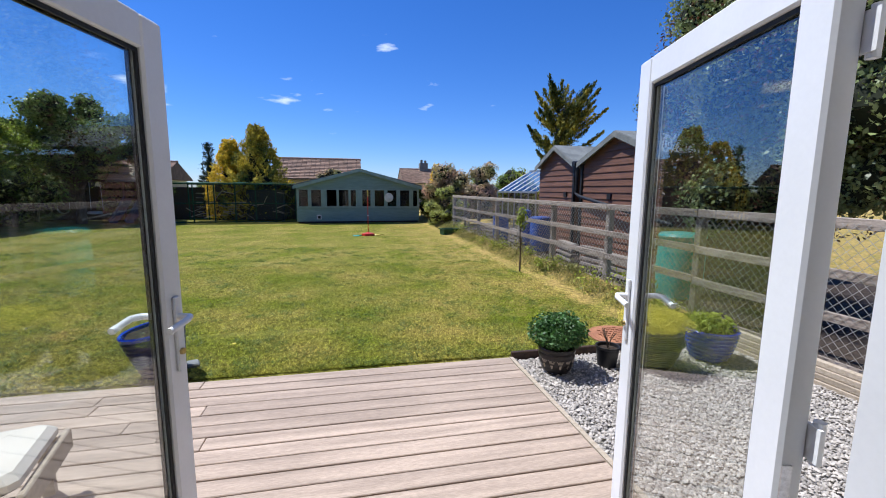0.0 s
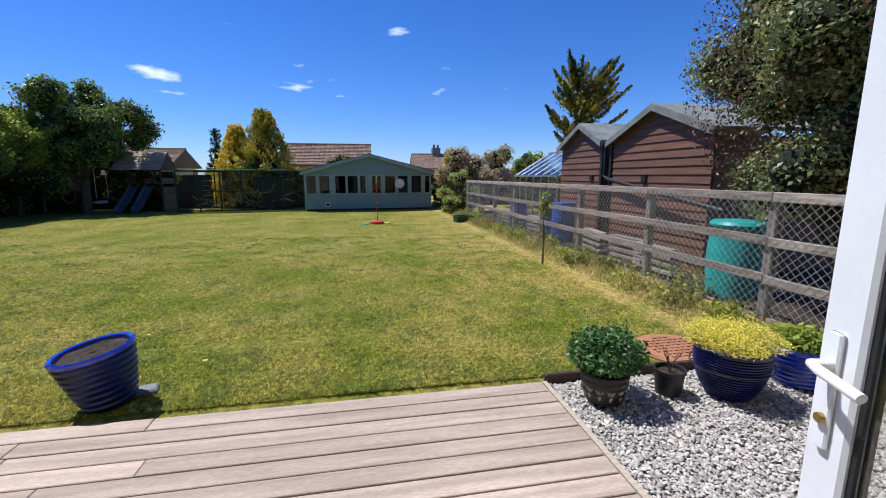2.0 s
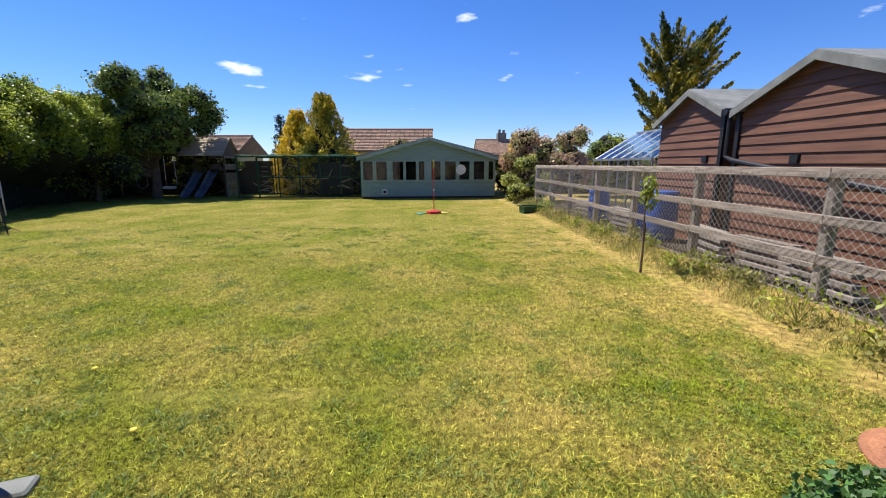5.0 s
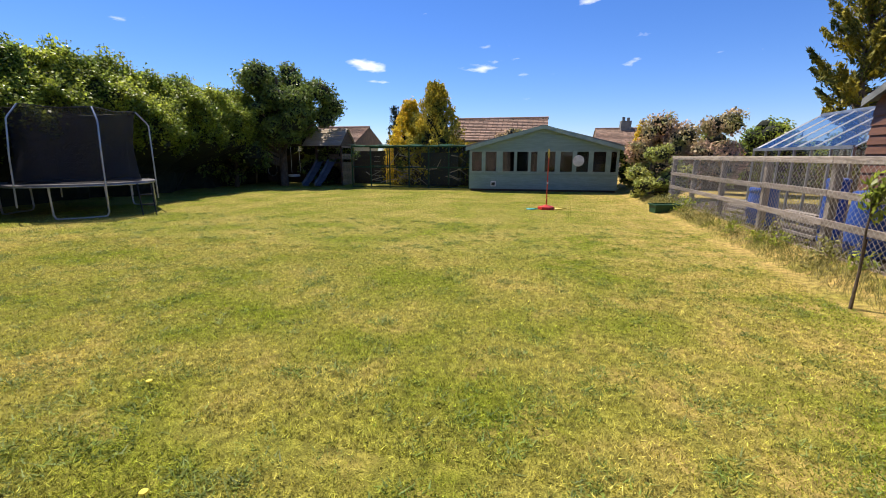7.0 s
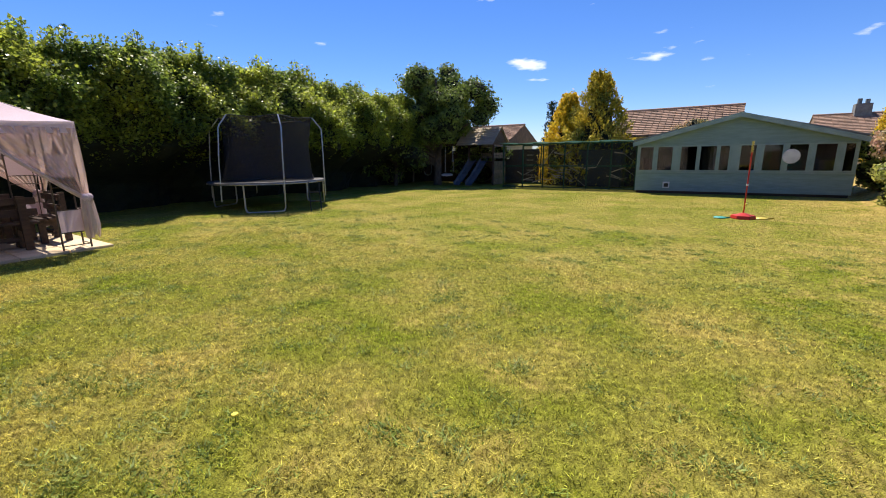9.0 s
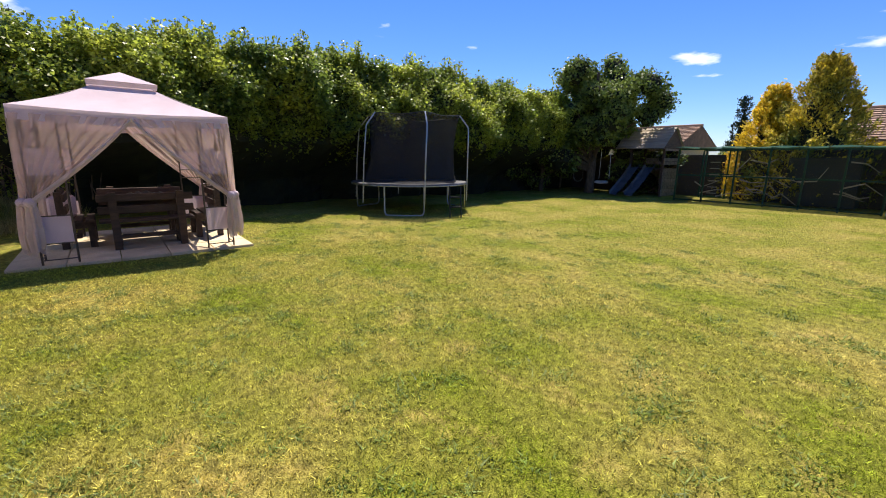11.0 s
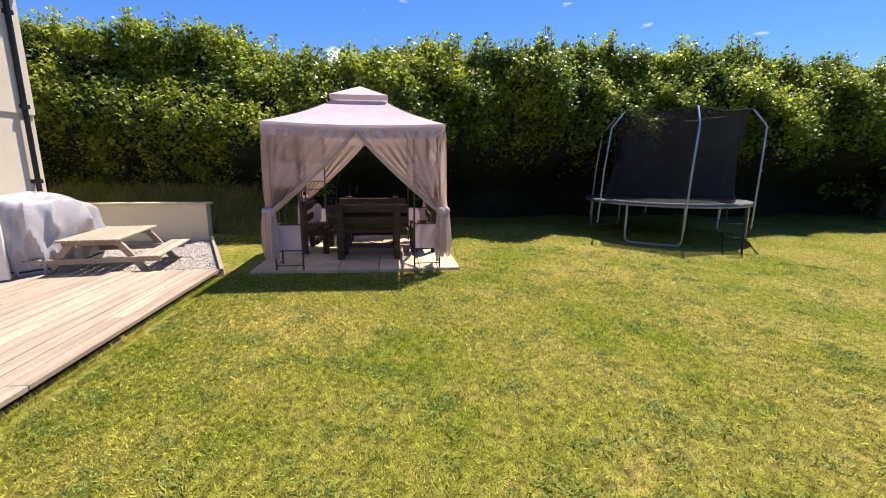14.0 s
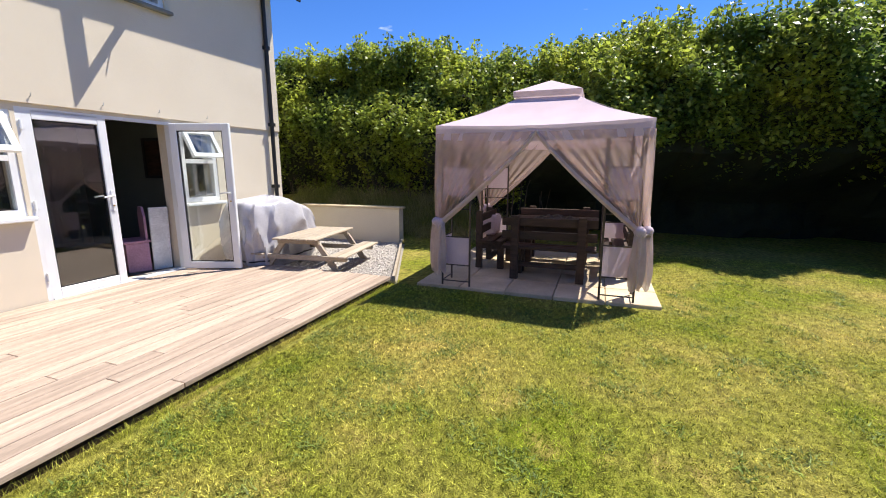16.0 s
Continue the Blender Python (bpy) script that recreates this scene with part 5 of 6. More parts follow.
def shed(label, y0, y1, eave0, eave1, apex_y, apex, x0=6.35, depth=3.2):
    s = thing("garden_shed", label, "shed", group="sheds beyond the fence")
    n = 20
    h = 0.145
    for i in range(n):
        z0, z1 = 0.05 + i * h, 0.05 + (i + 1) * h
        if z0 > apex - 0.06:
            break
        def span(z):
            lo = y0 if z <= eave0 else y0 + (apex_y - y0) * (z - eave0) / (apex - eave0)
            hi = y1 if z <= eave1 else y1 - (y1 - apex_y) * (z - eave1) / (apex - eave1)
            return lo, hi
        z1 = min(z1, apex - 0.01)
        (a, b), (c, d) = span(z0), span(z1)
        g = Geo()
        g.add([(x0 - 0.022, a, z0), (x0 - 0.022, b, z0), (x0 - 0.002, d, z1), (x0 - 0.002, c, z1), (x0 + 0.02, a, z0), (x0 + 0.02, b, z0), (x0 + 0.02, d, z1), (x0 + 0.02, c, z1)], [(0, 1, 2, 3), (4, 7, 6, 5), (0, 4, 5, 1), (3, 2, 6, 7), (0, 3, 7, 4), (1, 5, 6, 2)])
        part("board", g, BROWN, s)
        if z1 <= min(eave0, eave1):
            part("board", Geo().box(x0 + 0.021, y0 - 0.01, z0, x0 + depth, y0 + 0.012, z1), BROWN, s)
            part("board", Geo().box(x0 + 0.021, y1 - 0.012, z0, x0 + depth, y1 + 0.01, z1), BROWN, s)
    part("roof", Geo().prism([(y0 - 0.1, eave0 - 0.02), (apex_y, apex + 0.02), (y1 + 0.1, eave1 - 0.02), (y1 + 0.1, eave1 + 0.03), (apex_y, apex + 0.07), (y0 - 0.1, eave0 + 0.03)], "x", x0 - 0.12, x0 + depth + 0.1), FELT, s)
    part("bargeboard", Geo().prism([(y0 - 0.1, eave0 - 0.10), (apex_y, apex - 0.06), (y1 + 0.1, eave1 - 0.10), (y1 + 0.1, eave1 + 0.02), (apex_y, apex + 0.06), (y0 - 0.1, eave0 + 0.02)], "x", x0 - 0.145, x0 - 0.122), FELT, s)
    return s
sa = shed("brown timber shed with grey felt roof behind the fence", 9.05, 11.0, 2.36, 2.33, 9.95, 2.80)
sb = shed("larger brown timber shed with shallow felt roof", 5.95, 8.65, 2.32, 2.32, 7.32, 2.84)
part("corner_post", Geo().box(6.30, 8.98, 0, 6.36, 9.06, 2.3), BLACK, sa)
part("corner_post", Geo().box(6.30, 8.62, 0, 6.36, 8.70, 2.3), BLACK, sb)
for y, z, s in ((9.35, 1.52, sa), (7.45, 1.50, sb)):
    part("vent", Geo().box(6.30, y, z, 6.345, y + 0.13, z + 0.12), BLACK, s)
pipe = thing("drainpipe", "black plastic drainpipe sloping from the sheds to the water butt", "pipe")
part("downpipe", Geo().tube([(6.28, 8.82, 2.35), (6.28, 8.82, 1.62), (6.24, 8.6, 1.55), (6.1, 5.4, 1.12)], 0.04, 10), BLACK, pipe)
part("gutter", Geo().tube([(6.2, 8.85, 2.33), (9.4, 8.85, 2.33)], 0.06, 8), BLACK, pipe)

gh = thing("greenhouse", "aluminium greenhouse with blue-reflecting sloped glass", "greenhouse", pose(6.45, 11.45, 0))
GL, EH, RH, HW = 3.5, 1.62, 2.42, 1.3
for i in range(7):
    y = GL * i / 6
    part("bar", Geo().box(-0.02, y - 0.015, 0, 0.02, y + 0.015, EH).tube([(0, y, EH), (HW, y, RH)], 0.016, 4), STEEL, gh)
    part("bar", Geo().box(2 * HW - 0.02, y - 0.015, 0, 2 * HW + 0.02, y + 0.015, EH).tube([(2 * HW, y, EH), (HW, y, RH)], 0.016, 4), STEEL, gh)
part("eave_rail", Geo().box(-0.03, 0, EH - 0.03, 0.03, GL, EH + 0.03), STEEL, gh)
part("ridge_rail", Geo().box(HW - 0.03, 0, RH - 0.03, HW + 0.03, GL, RH + 0.03), STEEL, gh)
for i in range(6):
    a, b = GL * i / 6 + 0.016, GL * (i + 1) / 6 - 0.016
    part("pane", Geo().add([(0, a, EH), (0, b, EH), (HW, b, RH), (HW, a, RH)], [(0, 1, 2, 3)]), SOLAR, gh)
    part("pane", Geo().add([(2 * HW, a, EH), (2 * HW, b, EH), (HW, b, RH), (HW, a, RH)], [(0, 1, 2, 3)]), SOLAR, gh)
    part("pane", Geo().add([(0, a, 0.1), (0, b, 0.1), (0, b, EH), (0, a, EH)], [(0, 1, 2, 3)]), GLASS, gh)
for y in (0, GL):
    part("end_pane", Geo().add([(0, y, 0.1), (2 * HW, y, 0.1), (2 * HW, y, EH), (HW, y, RH), (0, y, EH)], [(0, 1, 2, 3, 4)]), GLASS, gh)


def drum(name, label, category, x, y, r, h, material, z=0.0, lid=True):
    d = thing(name, label, category, pose(x, y, z))
    prof = [(r * 0.86, 0), (r * 0.9, 0.02)]
    for i in range(7):
        t = i / 6
        prof += [(r * (0.9 + 0.09 * math.sin(math.pi * t)), 0.05 + t * (h - 0.1)), (r * (0.885 + 0.09 * math.sin(math.pi * t)), 0.08 + t * (h - 0.1))]
    part("body", Geo().lathe(prof, 28), material, d, "", True)
    if lid:
        part("lid", Geo().lathe([(r * 0.96, h - 0.03), (r * 0.98, h), (r * 0.9, h + 0.04), (r * 0.3, h + 0.06)], 28), material, d, "", True)
    return d
drum("water_butt", "large teal plastic water butt behind the fence", "water butt", 5.92, 4.95, 0.345, 0.98, TEAL, 0.02)
drum("blue_barrel", "blue plastic barrel behind the fence", "barrel", 5.8, 9.7, 0.28, 0.85, BLUEPLASTIC, 0.1)
drum("blue_barrel", "small bright blue drum behind the fence", "barrel", 5.75, 12.6, 0.27, 0.7, BLUEPLASTIC, 0.1)
drum("blue_barrel", "pale-topped blue bottle behind the fence", "barrel", 5.6, 10.2, 0.15, 0.9, BLUEPLASTIC, 0.2)
for x, y, a in ((5.9, 7.2, 5), (5.8, 8.3, -8), (5.85, 11.4, 3), (5.8, 13.6, 8), (5.75, 6.3, 0)):
    t = thing("stacked_timber", "old grey timber offcuts lying behind the fence", "timber", pose(x, y, 0.0, 0, 0, a), "timber behind the fence")
    for i in range(4):
        part("plank", Geo().box(-0.08 + 0.03 * i, -0.5 + 0.06 * i, 0.10 + i * 0.11, 0.10 + 0.02 * i, 0.45 + 0.05 * i, 0.15 + i * 0.11), POSTWOOD, t)

# ---- pots on the gravel, edging ----
edge = thing("timber_edging", "brown timber edging round the gravel bed", "edging", kind="structure")
part("sleeper", Geo().box(2.45, 3.15, -0.02, 5.12, 3.19, 0.085, None, 0.006), DARKWOOD, edge)
for i in range(4):
    part("sleeper", Geo().box(4.86 + i * 0.012, 0.05, 0.0 + i * 0.055, 4.92 + i * 0.012, 3.13, 0.053 + i * 0.055, None, 0.006), PALEWOOD, edge)
part("deck_trim", Geo().box(2.405, 0.02, -0.1, 2.44, 3.11, 0.058), PALEWOOD, edge)
m = Matrix.Translation((-7.62, 3.14, 0)) @ Matrix.Rotation(math.atan2(-1.25, -2.85), 4, "Z")
part("edging_board", Geo().box(0, -0.02, -0.05, 3.1, 0.02, 0.07, m), PALEWOOD, edge)


def ribbed_pot(label, x, y, r, h, body, rim, z=0.0, tilt=(0, 0), ribs=9, belly=0.0, foot=0.62):
    p = thing("plant_pot", label, "plant pot", pose(x, y, z, tilt[0], tilt[1]))
    prof = [(r * foot * 0.9, 0.0), (r * foot, 0.012)]
    for i in range(ribs):
        for f, o in ((0.0, 0.0), (0.3, 0.014), (0.6, 0.014), (0.9, 0.0)):
            t = (i + f) / ribs
            prof.append((r * (foot + (1 - foot) * t ** 0.8 + belly * math.sin(math.pi * t)) + o * r / 0.3, 0.02 + t * (h - 0.06)))
    part("body", Geo().lathe(prof, 44), body, p, "", True)
    part("rim", Geo().lathe([(r * 0.97, h - 0.05), (r * 1.05, h - 0.035), (r * 1.06, h - 0.01), (r * 1.02, h), (r * 0.92, h - 0.005), (r * 0.89, h - 0.13)], 44), rim, p, "", True)
    part("soil", Geo().sheet(lambda u, v: (r * 0.9 * v * math.cos(6.28319 * u), r * 0.9 * v * math.sin(6.28319 * u), h - 0.032 + 0.012 * noise.noise((u * 12, v * 7, 1))), 30, 8), SOIL, p)
    return p


ribbed_pot("tilted cobalt blue ribbed pot of bare soil by the deck", -0.745, 3.47, 0.24, 0.44, COBALT, COBALTRIM, 0.01, (3, -9), 8)
fl = thing("blue_stone", "small blue-grey slab wedged under the tilted pot", "stone", pose(-0.60, 3.60, 0.0, 0, 0, 20))
part("slab", Geo().box(-0.09, -0.07, 0, 0.09, 0.07, 0.04, None, 0.012), FELT, fl)
big = ribbed_pot("wide dark blue ribbed pot on the gravel", 3.72, 2.75, 0.24, 0.41, COBALT, COBALT, 0.0, (0, 0), 17, 0.09, 0.56)
part("ridge", Geo().tube([(0.264 * math.cos(6.28319 * k / 48), 0.264 * math.sin(6.28319 * k / 48), 0.268 + 0.018 * math.cos(6.28319 * k / 48)) for k in range(49)], 0.006, 6), BROWNGLAZE, big, "worn ridge round the pot", True)
small = ribbed_pot("bright blue ribbed pot on the gravel", 4.40, 2.80, 0.235, 0.34, COBALTRIM, COBALTRIM, 0.0, (0, 0), 7, 0.05)
brown = ribbed_pot("brown glazed pot with carved leaf pattern", 2.76, 2.84, 0.16, 0.25, BROWNGLAZE, BROWNGLAZE, 0.0, (0, 0), 3, 0.06, 0.7)
rp = np.random.default_rng(71)
lf = Geo()
for i in range(26):
    a0 = radians(200 + 14 * (i // 5) + 0) + 0.25 * (i // 5)
    f = -0.5 + (i % 5) * 0.25
    def on(a, z):
        return (0.172 * math.cos(a) * (0.8 + 0.75 * z), 0.172 * math.sin(a) * (0.8 + 0.75 * z), z)
    lf.tube([on(a0, 0.08), on(a0 + f * 0.25, 0.14), on(a0 + f * 0.5, 0.17)], 0.006, 4, 0.002)
part("leaf_carving", lf, PALEWOOD, brown)
black = thing("nursery_pot", "small black plastic nursery pot with a dead twig", "plant pot", pose(3.29, 2.84, 0))
part("body", Geo().lathe([(0.075, 0), (0.085, 0.01), (0.105, 0.19), (0.112, 0.195), (0.112, 0.215), (0.098, 0.212), (0.095, 0.18)], 28), BLACK, black, "", True)
part("soil", Geo().lathe([(0.01, 0.185), (0.095, 0.183)], 20), SOIL, black)
tw = Geo()
for i in range(9):
    a = rp.random() * 6.28
    tw.tube([(0, 0, 0.18), (0.03 * math.cos(a), 0.03 * math.sin(a), 0.28), (0.07 * math.cos(a), 0.07 * math.sin(a), 0.33 + 0.06 * rp.random())], 0.003, 4)
part("twig", tw, BARK, black)


def pot_plant(name, label, x, y, z, n, radii, size, material, seed, aspect=0.7, stems=40, spread=1.0):
    r = np.random.default_rng(seed)
    t = thing(name, label, "plant", pose(x, y, z))
    g = Geo()
    p, d = blob_points(r, n, (0, 0, radii[2] * 0.8), radii, 0.75)
    p = p[p[:, 2] > -0.06]
    lump = np.array([1 + 0.22 * noise.noise((q[0] * 7, q[1] * 7, q[2] * 7)) for q in p])
    p *= lump[:, None]
    for q in p[:: max(1, len(p) // stems)]:
        g.tube([(q[0] * 0.15, q[1] * 0.15, -0.03), (q[0] * 0.6, q[1] * 0.6, q[2] * 0.5), tuple(q)], 0.0035, 4, 0.0015)
    part("stems", g, WEED, t)
    leaf_cloud("foliage", p, size, material, t, r, aspect, 0.2, np.tile((0, 0, 0.8), (len(p), 1)), spread)
    return t
pot_plant("leafy_plant", "bushy glossy green plant filling the brown pot", 2.78, 2.86, 0.25, 4600, (0.27, 0.27, 0.165), 0.036, POTLEAF, 72)
pot_plant("yellow_sedum", "low mound of tiny bright yellow sedum", 3.72, 2.77, 0.375, 17000, (0.33, 0.33, 0.11), 0.016, YELLOWLEAF, 73, 0.45, 260)
pot_plant("trailing_plant", "small green plant spilling over the blue pot", 4.40, 2.80, 0.30, 700, (0.24, 0.24, 0.10), 0.05, HEDGELEAF, 74)

lid = thing("drain_cover", "rusty orange inspection cover set in the grass", "cover", pose(3.95, 3.55, 0.0))
part("plate", Geo().lathe([(0.33, 0), (0.33, 0.02), (0.29, 0.028), (0.02, 0.03)], 32), TERRA, lid)
part("frame", Geo().lathe([(0.335, 0), (0.37, 0.0), (0.37, 0.018), (0.335, 0.018)], 32), TERRA, lid)
for i in range(9):
    for j in range(9):
        x, y = -0.24 + i * 0.06, -0.24 + j * 0.06
        if x * x + y * y < 0.07:
            part("stud", Geo().box(x - 0.018, y - 0.009, 0.028, x + 0.018, y + 0.009, 0.037), TERRA, lid)

# ---- things on the lawn ----
sb_ = thing("swing_ball", "red-based pole tennis set standing on the lawn", "garden game", pose(1.5, 14.75, 0))
part("base", Geo().lathe([(0.22, 0), (0.235, 0.03), (0.22, 0.09), (0.10, 0.12), (0.05, 0.14)], 6), RED, sb_)
part("pole", Geo().tube([(0, 0, 0.1), (0, 0, 1.42)], 0.014, 8), RED, sb_)
part("spring", Geo().tube([(0.02 * math.cos(i * 0.9), 0.02 * math.sin(i * 0.9), 1.40 + i * 0.005) for i in range(50)], 0.008, 5), YELLOW, sb_)
part("joint", Geo().tube([(0, 0, 0.72), (0, 0, 0.76)], 0.022, 8), WHITE, sb_)
part("ball", Geo().lathe([(0.004, -0.03), (0.022, -0.02), (0.03, 0), (0.022, 0.02), (0.004, 0.03)], 12, (0.03, -0.03, 0.33)), YELLOW, sb_)
for dx, dy, mt, lb in ((-0.42, -0.12, TEAL, "turquoise"), (0.32, 0.1, YELLOW, "yellow")):
    rk = thing("bat", lb + " plastic bat lying in the grass", "bat", pose(1.5 + dx, 14.75 + dy, 0.03, 0, 0, 30))
    part("head", Geo().lathe([(0.11, -0.01), (0.125, 0), (0.11, 0.012)], 20), mt, rk)
    part("handle", Geo().tube([(0.12, 0, 0), (0.28, 0, 0)], 0.015, 6), mt, rk)
gb = thing("planter_tray", "dark green plastic tub on the grass by the fence", "tub", pose(4.56, 14.9, 0.0, 0, 0, 12))
part("body", Geo().prism([(-0.16, 0), (0.16, 0), (0.2, 0.2), (-0.2, 0.2)], "x", -0.33, 0.33), GREENPLASTIC, gb)
part("rim", Geo().box(-0.36, -0.23, 0.2, 0.36, -0.19, 0.23).box(-0.36, 0.19, 0.2, 0.36, 0.23, 0.23).box(-0.36, -0.19, 0.2, -0.32, 0.19, 0.23).box(0.32, -0.19, 0.2, 0.36, 0.19, 0.23), GREENPLASTIC, gb)
sp = thing("sapling", "young fruit sapling tied to a thin stake", "sapling", pose(4.30, 7.45, 0))
part("stem", Geo().tube([(0, 0, -0.05), (0.015, 0.01, 0.4), (-0.01, 0, 0.8), (0.02, 0.01, 1.25)], 0.016, 7, 0.006), BARK, sp)
part("stake", Geo().tube([(0.03, 0.03, 0), (0.03, 0.03, 0.7)], 0.009, 6), DARKWOOD, sp)
pp, _ = blob_points(rp, 150, (0.02, 0.0, 1.10), (0.12, 0.12, 0.26), 0.9)
leaf_cloud("leaves", pp, 0.10, HEDGELEAF, sp, rp, 0.35, 2.0)
bb = Geo()
for q in pp[::8]:
    bb.tube([(0, 0, 0.85 + 0.2 * rp.random()), tuple(q)], 0.003, 3)
part("twigs", bb, BARK, sp)

# ---- lounger on the deck ----
lo = thing("sun_lounger", "weathered lounger with a cream cushion on the deck", "sun lounger", pose(-0.92, 1.52, DECK_Z, 0, 0, 14))
for x in (-0.75, 0.33):
    for y in (-0.24, 0.24):
        part("leg", Geo().box(x - 0.025, y - 0.02, 0, x + 0.025, y + 0.02, 0.27), PALEWOOD, lo)
for y in (-0.26, 0.26):
    part("side_rail", Geo().box(-0.85, y - 0.02, 0.25, 0.42, y + 0.02, 0.31), PALEWOOD, lo)
part("front_rail", Geo().box(0.40, -0.28, 0.22, 0.435, 0.28, 0.33, None, 0.006), PALEWOOD, lo)
part("cushion", Geo().box(-0.85, -0.25, 0.31, 0.40, 0.25, 0.40, None, 0.03), CREAMCLOTH, lo)

# ---- inside the far doorway ----
dr = thing("toy_dresser", "pink painted toy dresser just inside the doors", "toy", pose(-6.72, -0.62, 0.055, 0, 0, 65))
part("cabinet", Geo().box(-0.22, -0.14, 0, 0.22, 0.14, 0.42, None, 0.008), PINKPAINT, dr)
part("top", Geo().box(-0.24, -0.16, 0.421, 0.24, 0.16, 0.45), PINKPAINT, dr)
part("back", Geo().prism([(-0.2, 0.451), (0.2, 0.451), (0.2, 0.8), (0.1, 0.92), (-0.1, 0.92), (-0.2, 0.8)], "y", 0.11, 0.14), PINKPAINT, dr)
wb = thing("white_board", "pale blue-white panel leaning inside the doorway", "panel", pose(-6.90, -0.33, 0.055, 0, 4, 70))
part("panel", Geo().box(-0.02, -0.12, 0, 0.02, 0.12, 0.92, None, 0.006), WHITE, wb)
pic = thing("framed_picture", "dark framed picture on the inner wall", "picture", pose(-7.995, -1.7, 1.35))
part("frame", Geo().box(0, -0.3, 0, 0.03, -0.25, 0.7).box(0, 0.25, 0, 0.03, 0.3, 0.7).box(0, -0.25, 0, 0.03, 0.25, 0.05).box(0, -0.25, 0.65, 0.03, 0.25, 0.7), BLACK, pic)
part("picture", Geo().box(0, -0.25, 0.05, 0.01, 0.25, 0.65), DARKWOOD, pic)
for x in (-5.45, -6.15, -6.85, -7.6):
    hk = thing("wall_hook", "small metal hook fixed above the doors", "hook", pose(x, 0.0, 2.27), "hooks over the doors")
    part("hook", Geo().tube([(0, 0.03, 0), (0, 0.05, 0), (0, 0.052, 0.035)], 0.004, 6), STEEL, hk)

# ---- deck boards ----
rd = random.Random(5)
bw, gap = 0.139, 0.011
nb = 21
pitch = (3.11 - 0.015) / nb
for i in range(nb):
    y0 = 0.018 + i * pitch
    cuts = [-7.62]
    x = -7.62 + rd.uniform(1.2, 3.8)
    while x < 2.0:
        cuts.append(x)
        x += rd.choice((3.6, 4.2, 4.8))
    cuts.append(2.40)
    for a, b in zip(cuts, cuts[1:]):
        g = Geo().box(0, 0, 0, b - a - 0.004, pitch - gap, 0.04, None, 0.004)
        ob = part("board", g, DECK, deck)
        ob.matrix_basis = pose(a, y0, DECK_Z - 0.04 + rd.uniform(-0.0015, 0.0015), 0, 0, rd.uniform(-0.02, 0.02))
for x, y in ps:
    ob = new("slab", slab_mesh)
    ob.parent = patio
    ob.matrix_basis = pose(x + rd.uniform(-0.004, 0.004), y + rd.uniform(-0.004, 0.004), rd.uniform(-0.004, 0.003), 0, 0, rd.uniform(-0.4, 0.4))


# ---- gravel stones ----
def stones(name, label, n, sampler, lo, hi, seed):
    r = np.random.default_rng(seed)
    base = np.array([(1, 0, 0), (0.4, 0.9, 0), (-0.6, 0.75, 0), (-1, 0, 0), (-0.4, -0.85, 0), (0.55, -0.8, 0), (0.25, 0.1, 0.75), (-0.3, 0.0, 0.62)])
    fs = np.array([(0, 1, 6), (1, 2, 6), (2, 7, 6), (2, 3, 7), (3, 4, 7), (4, 6, 7), (4, 5, 6), (5, 0, 6)])
    c = sampler(r, n)
    s = r.uniform(lo, hi, n)[:, None, None]
    a = r.random(n) * 6.2832
    rot = np.zeros((n, 3, 3))
    rot[:, 0, 0], rot[:, 0, 1], rot[:, 1, 0], rot[:, 1, 1], rot[:, 2, 2] = np.cos(a), -np.sin(a), np.sin(a), np.cos(a), 1
    tilt = r.normal(size=(n, 2)) * 0.35
    v = np.einsum("nij,kj->nki", rot, base) * s * r.uniform(0.6, 1.0, (n, 1, 3))
    v[:, :, 2] += v[:, :, 0] * tilt[:, :1] + v[:, :, 1] * tilt[:, 1:]
    v += c[:, None, :]
    idx = (fs[None] + (np.arange(n) * 8)[:, None, None]).reshape(-1, 3)
    ob = new(name, fast_mesh(name, v.reshape(-1, 3), 1, idx))
    ob.data.materials.append(STONE)
    return tagged(ob, label, "gravel", "", "stuff")
stones("gravel", "loose pale gravel chips", 34000, lambda r, n: np.stack([r.uniform(2.46, 4.86, n), r.uniform(0.02, 3.13, n), r.uniform(0.0, 0.022, n)], 1), 0.008, 0.019, 81)
def west(r, n):
    x = r.uniform(-10.4, -7.64, n)
    return np.stack([x, r.uniform(0, 1, n) * (3.1 + (x + 7.62) * 0.44), r.uniform(-0.03, -0.008, n)], 1)
stones("gravel", "loose pale gravel chips", 26000, west, 0.010, 0.02, 82)


# ---- grass blades, verge weeds ----
def blades(name, label, xy, height, width, material, seed, lean=0.6):
    r = np.random.default_rng(seed)
    n = len(xy)
    z = np.array([ground_z(x, y) for x, y in xy])
    base = np.concatenate([xy, z[:, None] - 0.004], 1)
    a = r.random(n) * 6.2832
    side = np.stack([np.cos(a), np.sin(a), np.zeros(n)], 1) * width * r.uniform(0.6, 1.3, n)[:, None]
    h = height * r.uniform(0.4, 1.3, n)
    tip = base + np.stack([r.normal(size=n) * lean * h, r.normal(size=n) * lean * h, h], 1)
    co = np.stack([base - side, base + side, tip], 1).reshape(-1, 3)
    ob = new(name, fast_mesh(name, co, 1, np.arange(3 * n).reshape(n, 3)))
    ob.data.materials.append(material)
    return tagged(ob, label, "grass", "", "stuff")
r = np.random.default_rng(91)
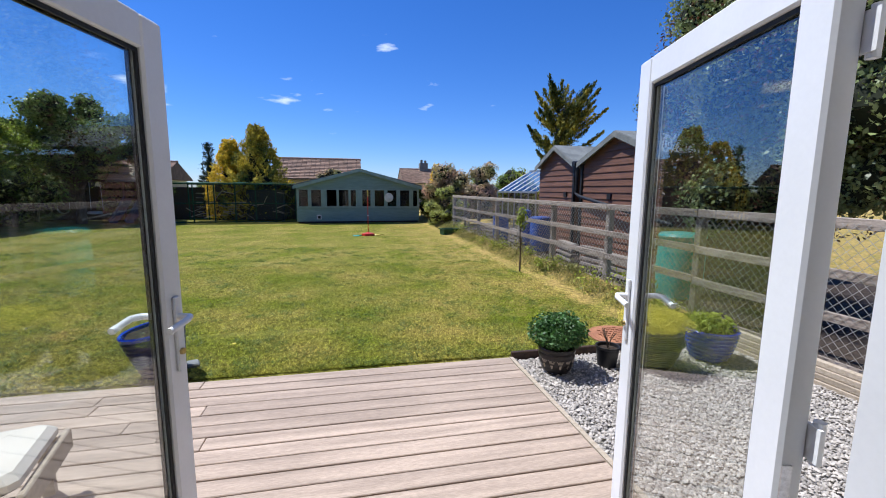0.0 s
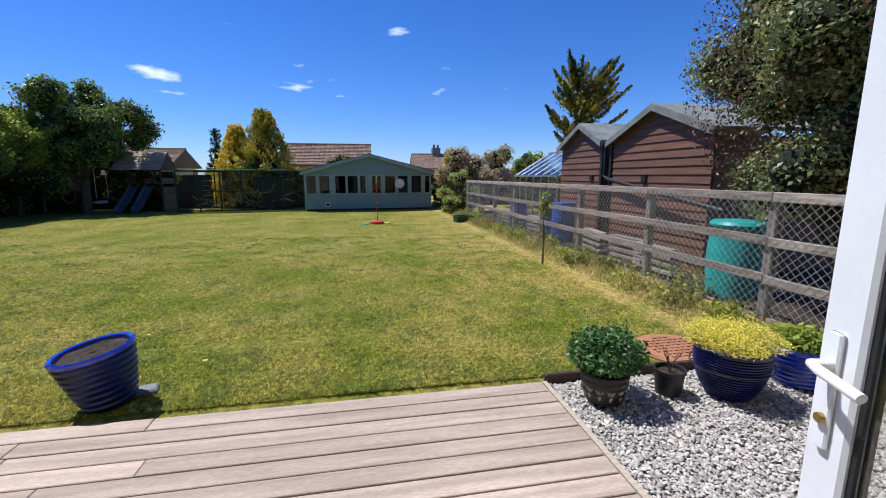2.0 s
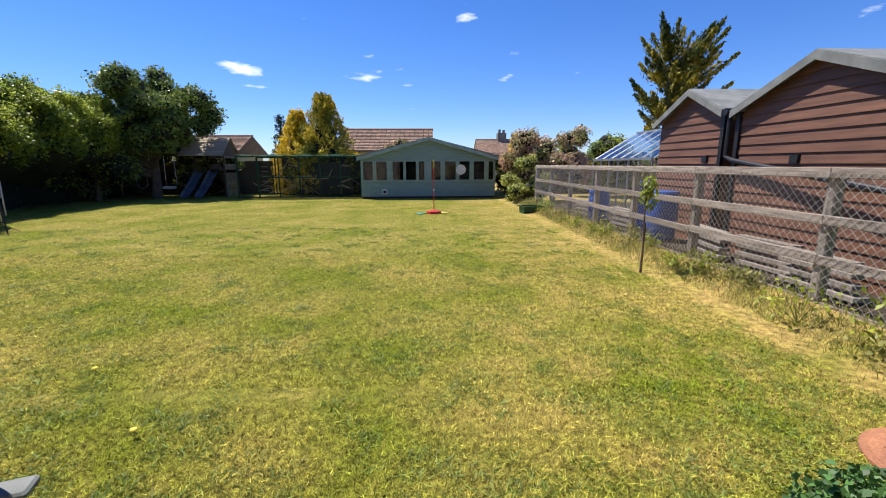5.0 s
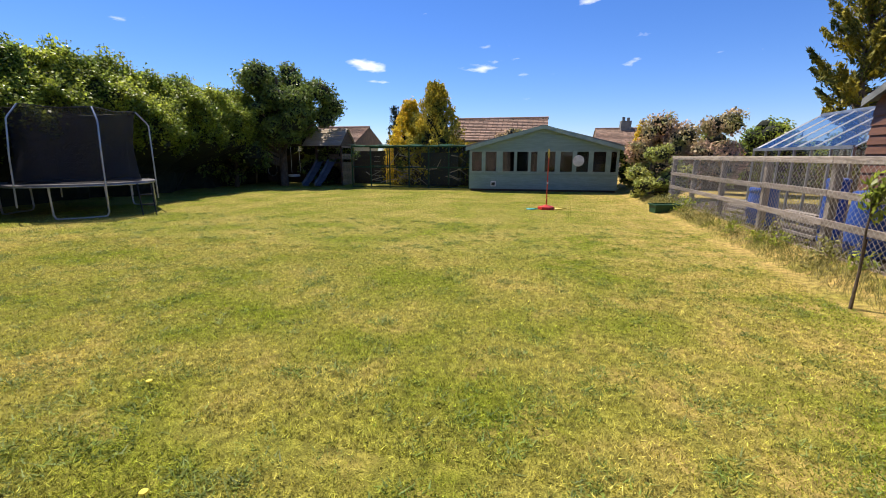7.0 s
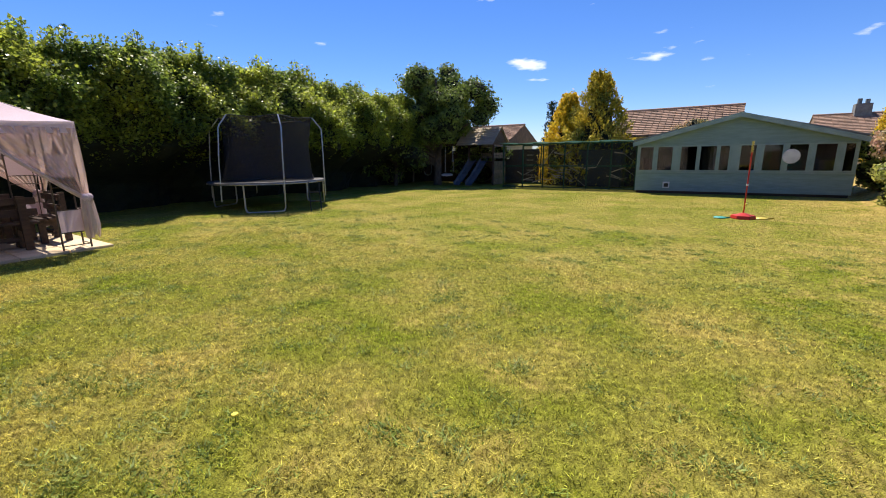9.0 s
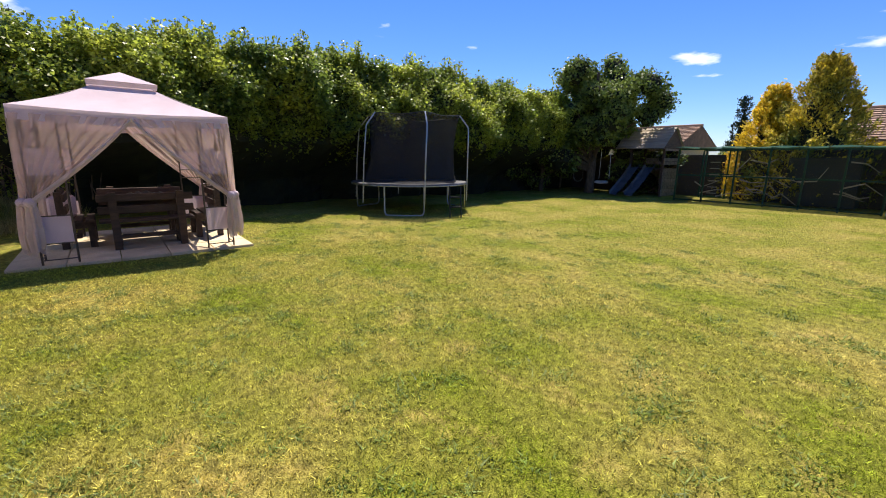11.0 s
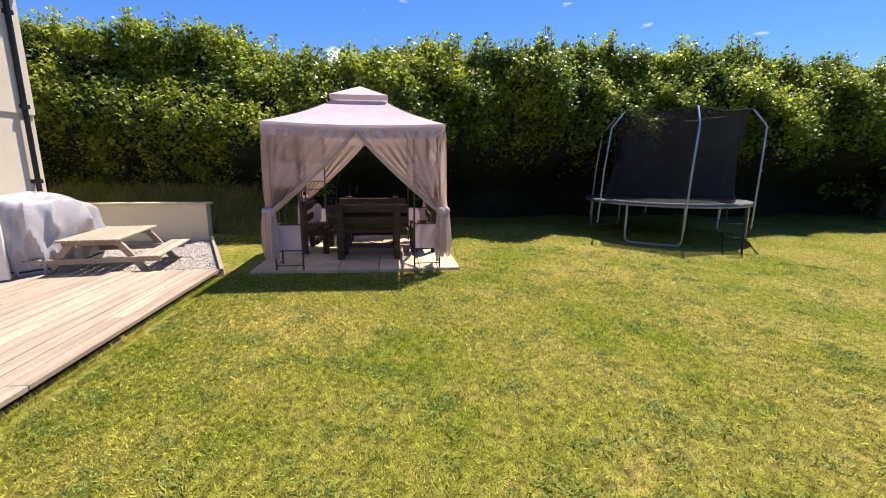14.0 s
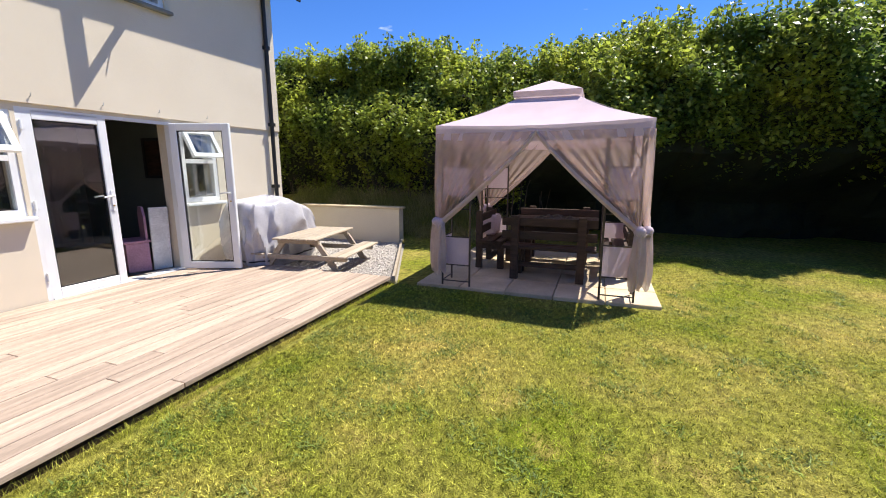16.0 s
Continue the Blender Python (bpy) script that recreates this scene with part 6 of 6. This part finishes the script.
def lawn_xy(n, x0, x1, y0, y1):
    p = np.stack([r.uniform(x0, x1, n), y0 + (y1 - y0) * r.random(n) ** 1.9], 1)
    keep = ~((p[:, 0] > -10.5) & (p[:, 0] < -7.5) & (p[:, 1] < 6.5)) & ~((p[:, 0] < -7.5) & (p[:, 1] < 3.2))
    return p[keep]
blades("grass", "short mown grass blades", lawn_xy(520000, -10.8, 4.95, 3.2, 20.6), 0.026, 0.0036, BLADE, 92)
blades("near_grass", "dense short mown grass by the deck", lawn_xy(420000, -7.4, 4.6, 3.2, 9.0), 0.020, 0.0042, BLADE, 97, 1.0)
# broad clover tufts, darker than the grass
cx = lawn_xy(1500, -9.0, 4.6, 3.3, 12.0)
cx = np.repeat(cx, 70, 0) + r.normal(size=(len(cx) * 70, 2)) * 0.05
blades("clover", "low dark clover tufts in the lawn", cx, 0.022, 0.007, CLOVER, 98, 1.4)
xy = np.stack([r.uniform(-7.7, 2.4, 9000), 3.13 + np.abs(r.normal(size=9000)) * 0.04], 1)
blades("edge_grass", "longer grass fringe along the deck", xy, 0.075, 0.003, BLADE, 93, 0.5)
xy = np.stack([4.80 + r.normal(size=14000) * 0.15, r.uniform(3.3, 17.5, 14000)], 1)
blades("verge_grass", "long dry grass at the foot of the fence", xy, 0.10, 0.0035, WEED, 94, 0.45)
xy = np.stack([r.uniform(-12.5, -10.7, 16000), r.uniform(-2, 4.2, 16000)], 1)
blades("bank_grass", "rough grass bank under the hedge", xy, 0.30, 0.006, WEED, 95, 0.35)
rw = np.random.default_rng(96)
for i in range(26):
    y = 3.5 + 13 * rw.random()
    x = 4.80 + rw.normal() * 0.1
    wd = thing("weed", "leafy weed growing at the foot of the fence", "weed", pose(x, y, ground_z(x, y)), "weeds along the fence")
    h = rw.uniform(0.15, 0.42)
    p = np.stack([rw.normal(size=110) * h * 0.42, rw.normal(size=110) * h * 0.42, h * rw.random(110)], 1)
    g = Geo()
    for q in p[::9]:
        g.tube([(0, 0, 0), tuple(q)], 0.003, 3)
    part("stems", g, WEED, wd)
    leaf_cloud("leaves", p, 0.06, HEDGELEAF if i % 2 else WEED, wd, rw, 0.5)
# a few dandelions
for x, y in ((-1.08, 4.75), (-0.3, 4.0)):
    d = thing("dandelion", "yellow dandelion flower in the lawn", "flower", pose(x, y, 0))
    part("stem", Geo().tube([(0, 0, 0), (0, 0, 0.05)], 0.003, 5), WEED, d)
    part("flower", Geo().lathe([(0.004, 0.045), (0.02, 0.055), (0.018, 0.062), (0.004, 0.066)], 12), YELLOWLEAF, d)
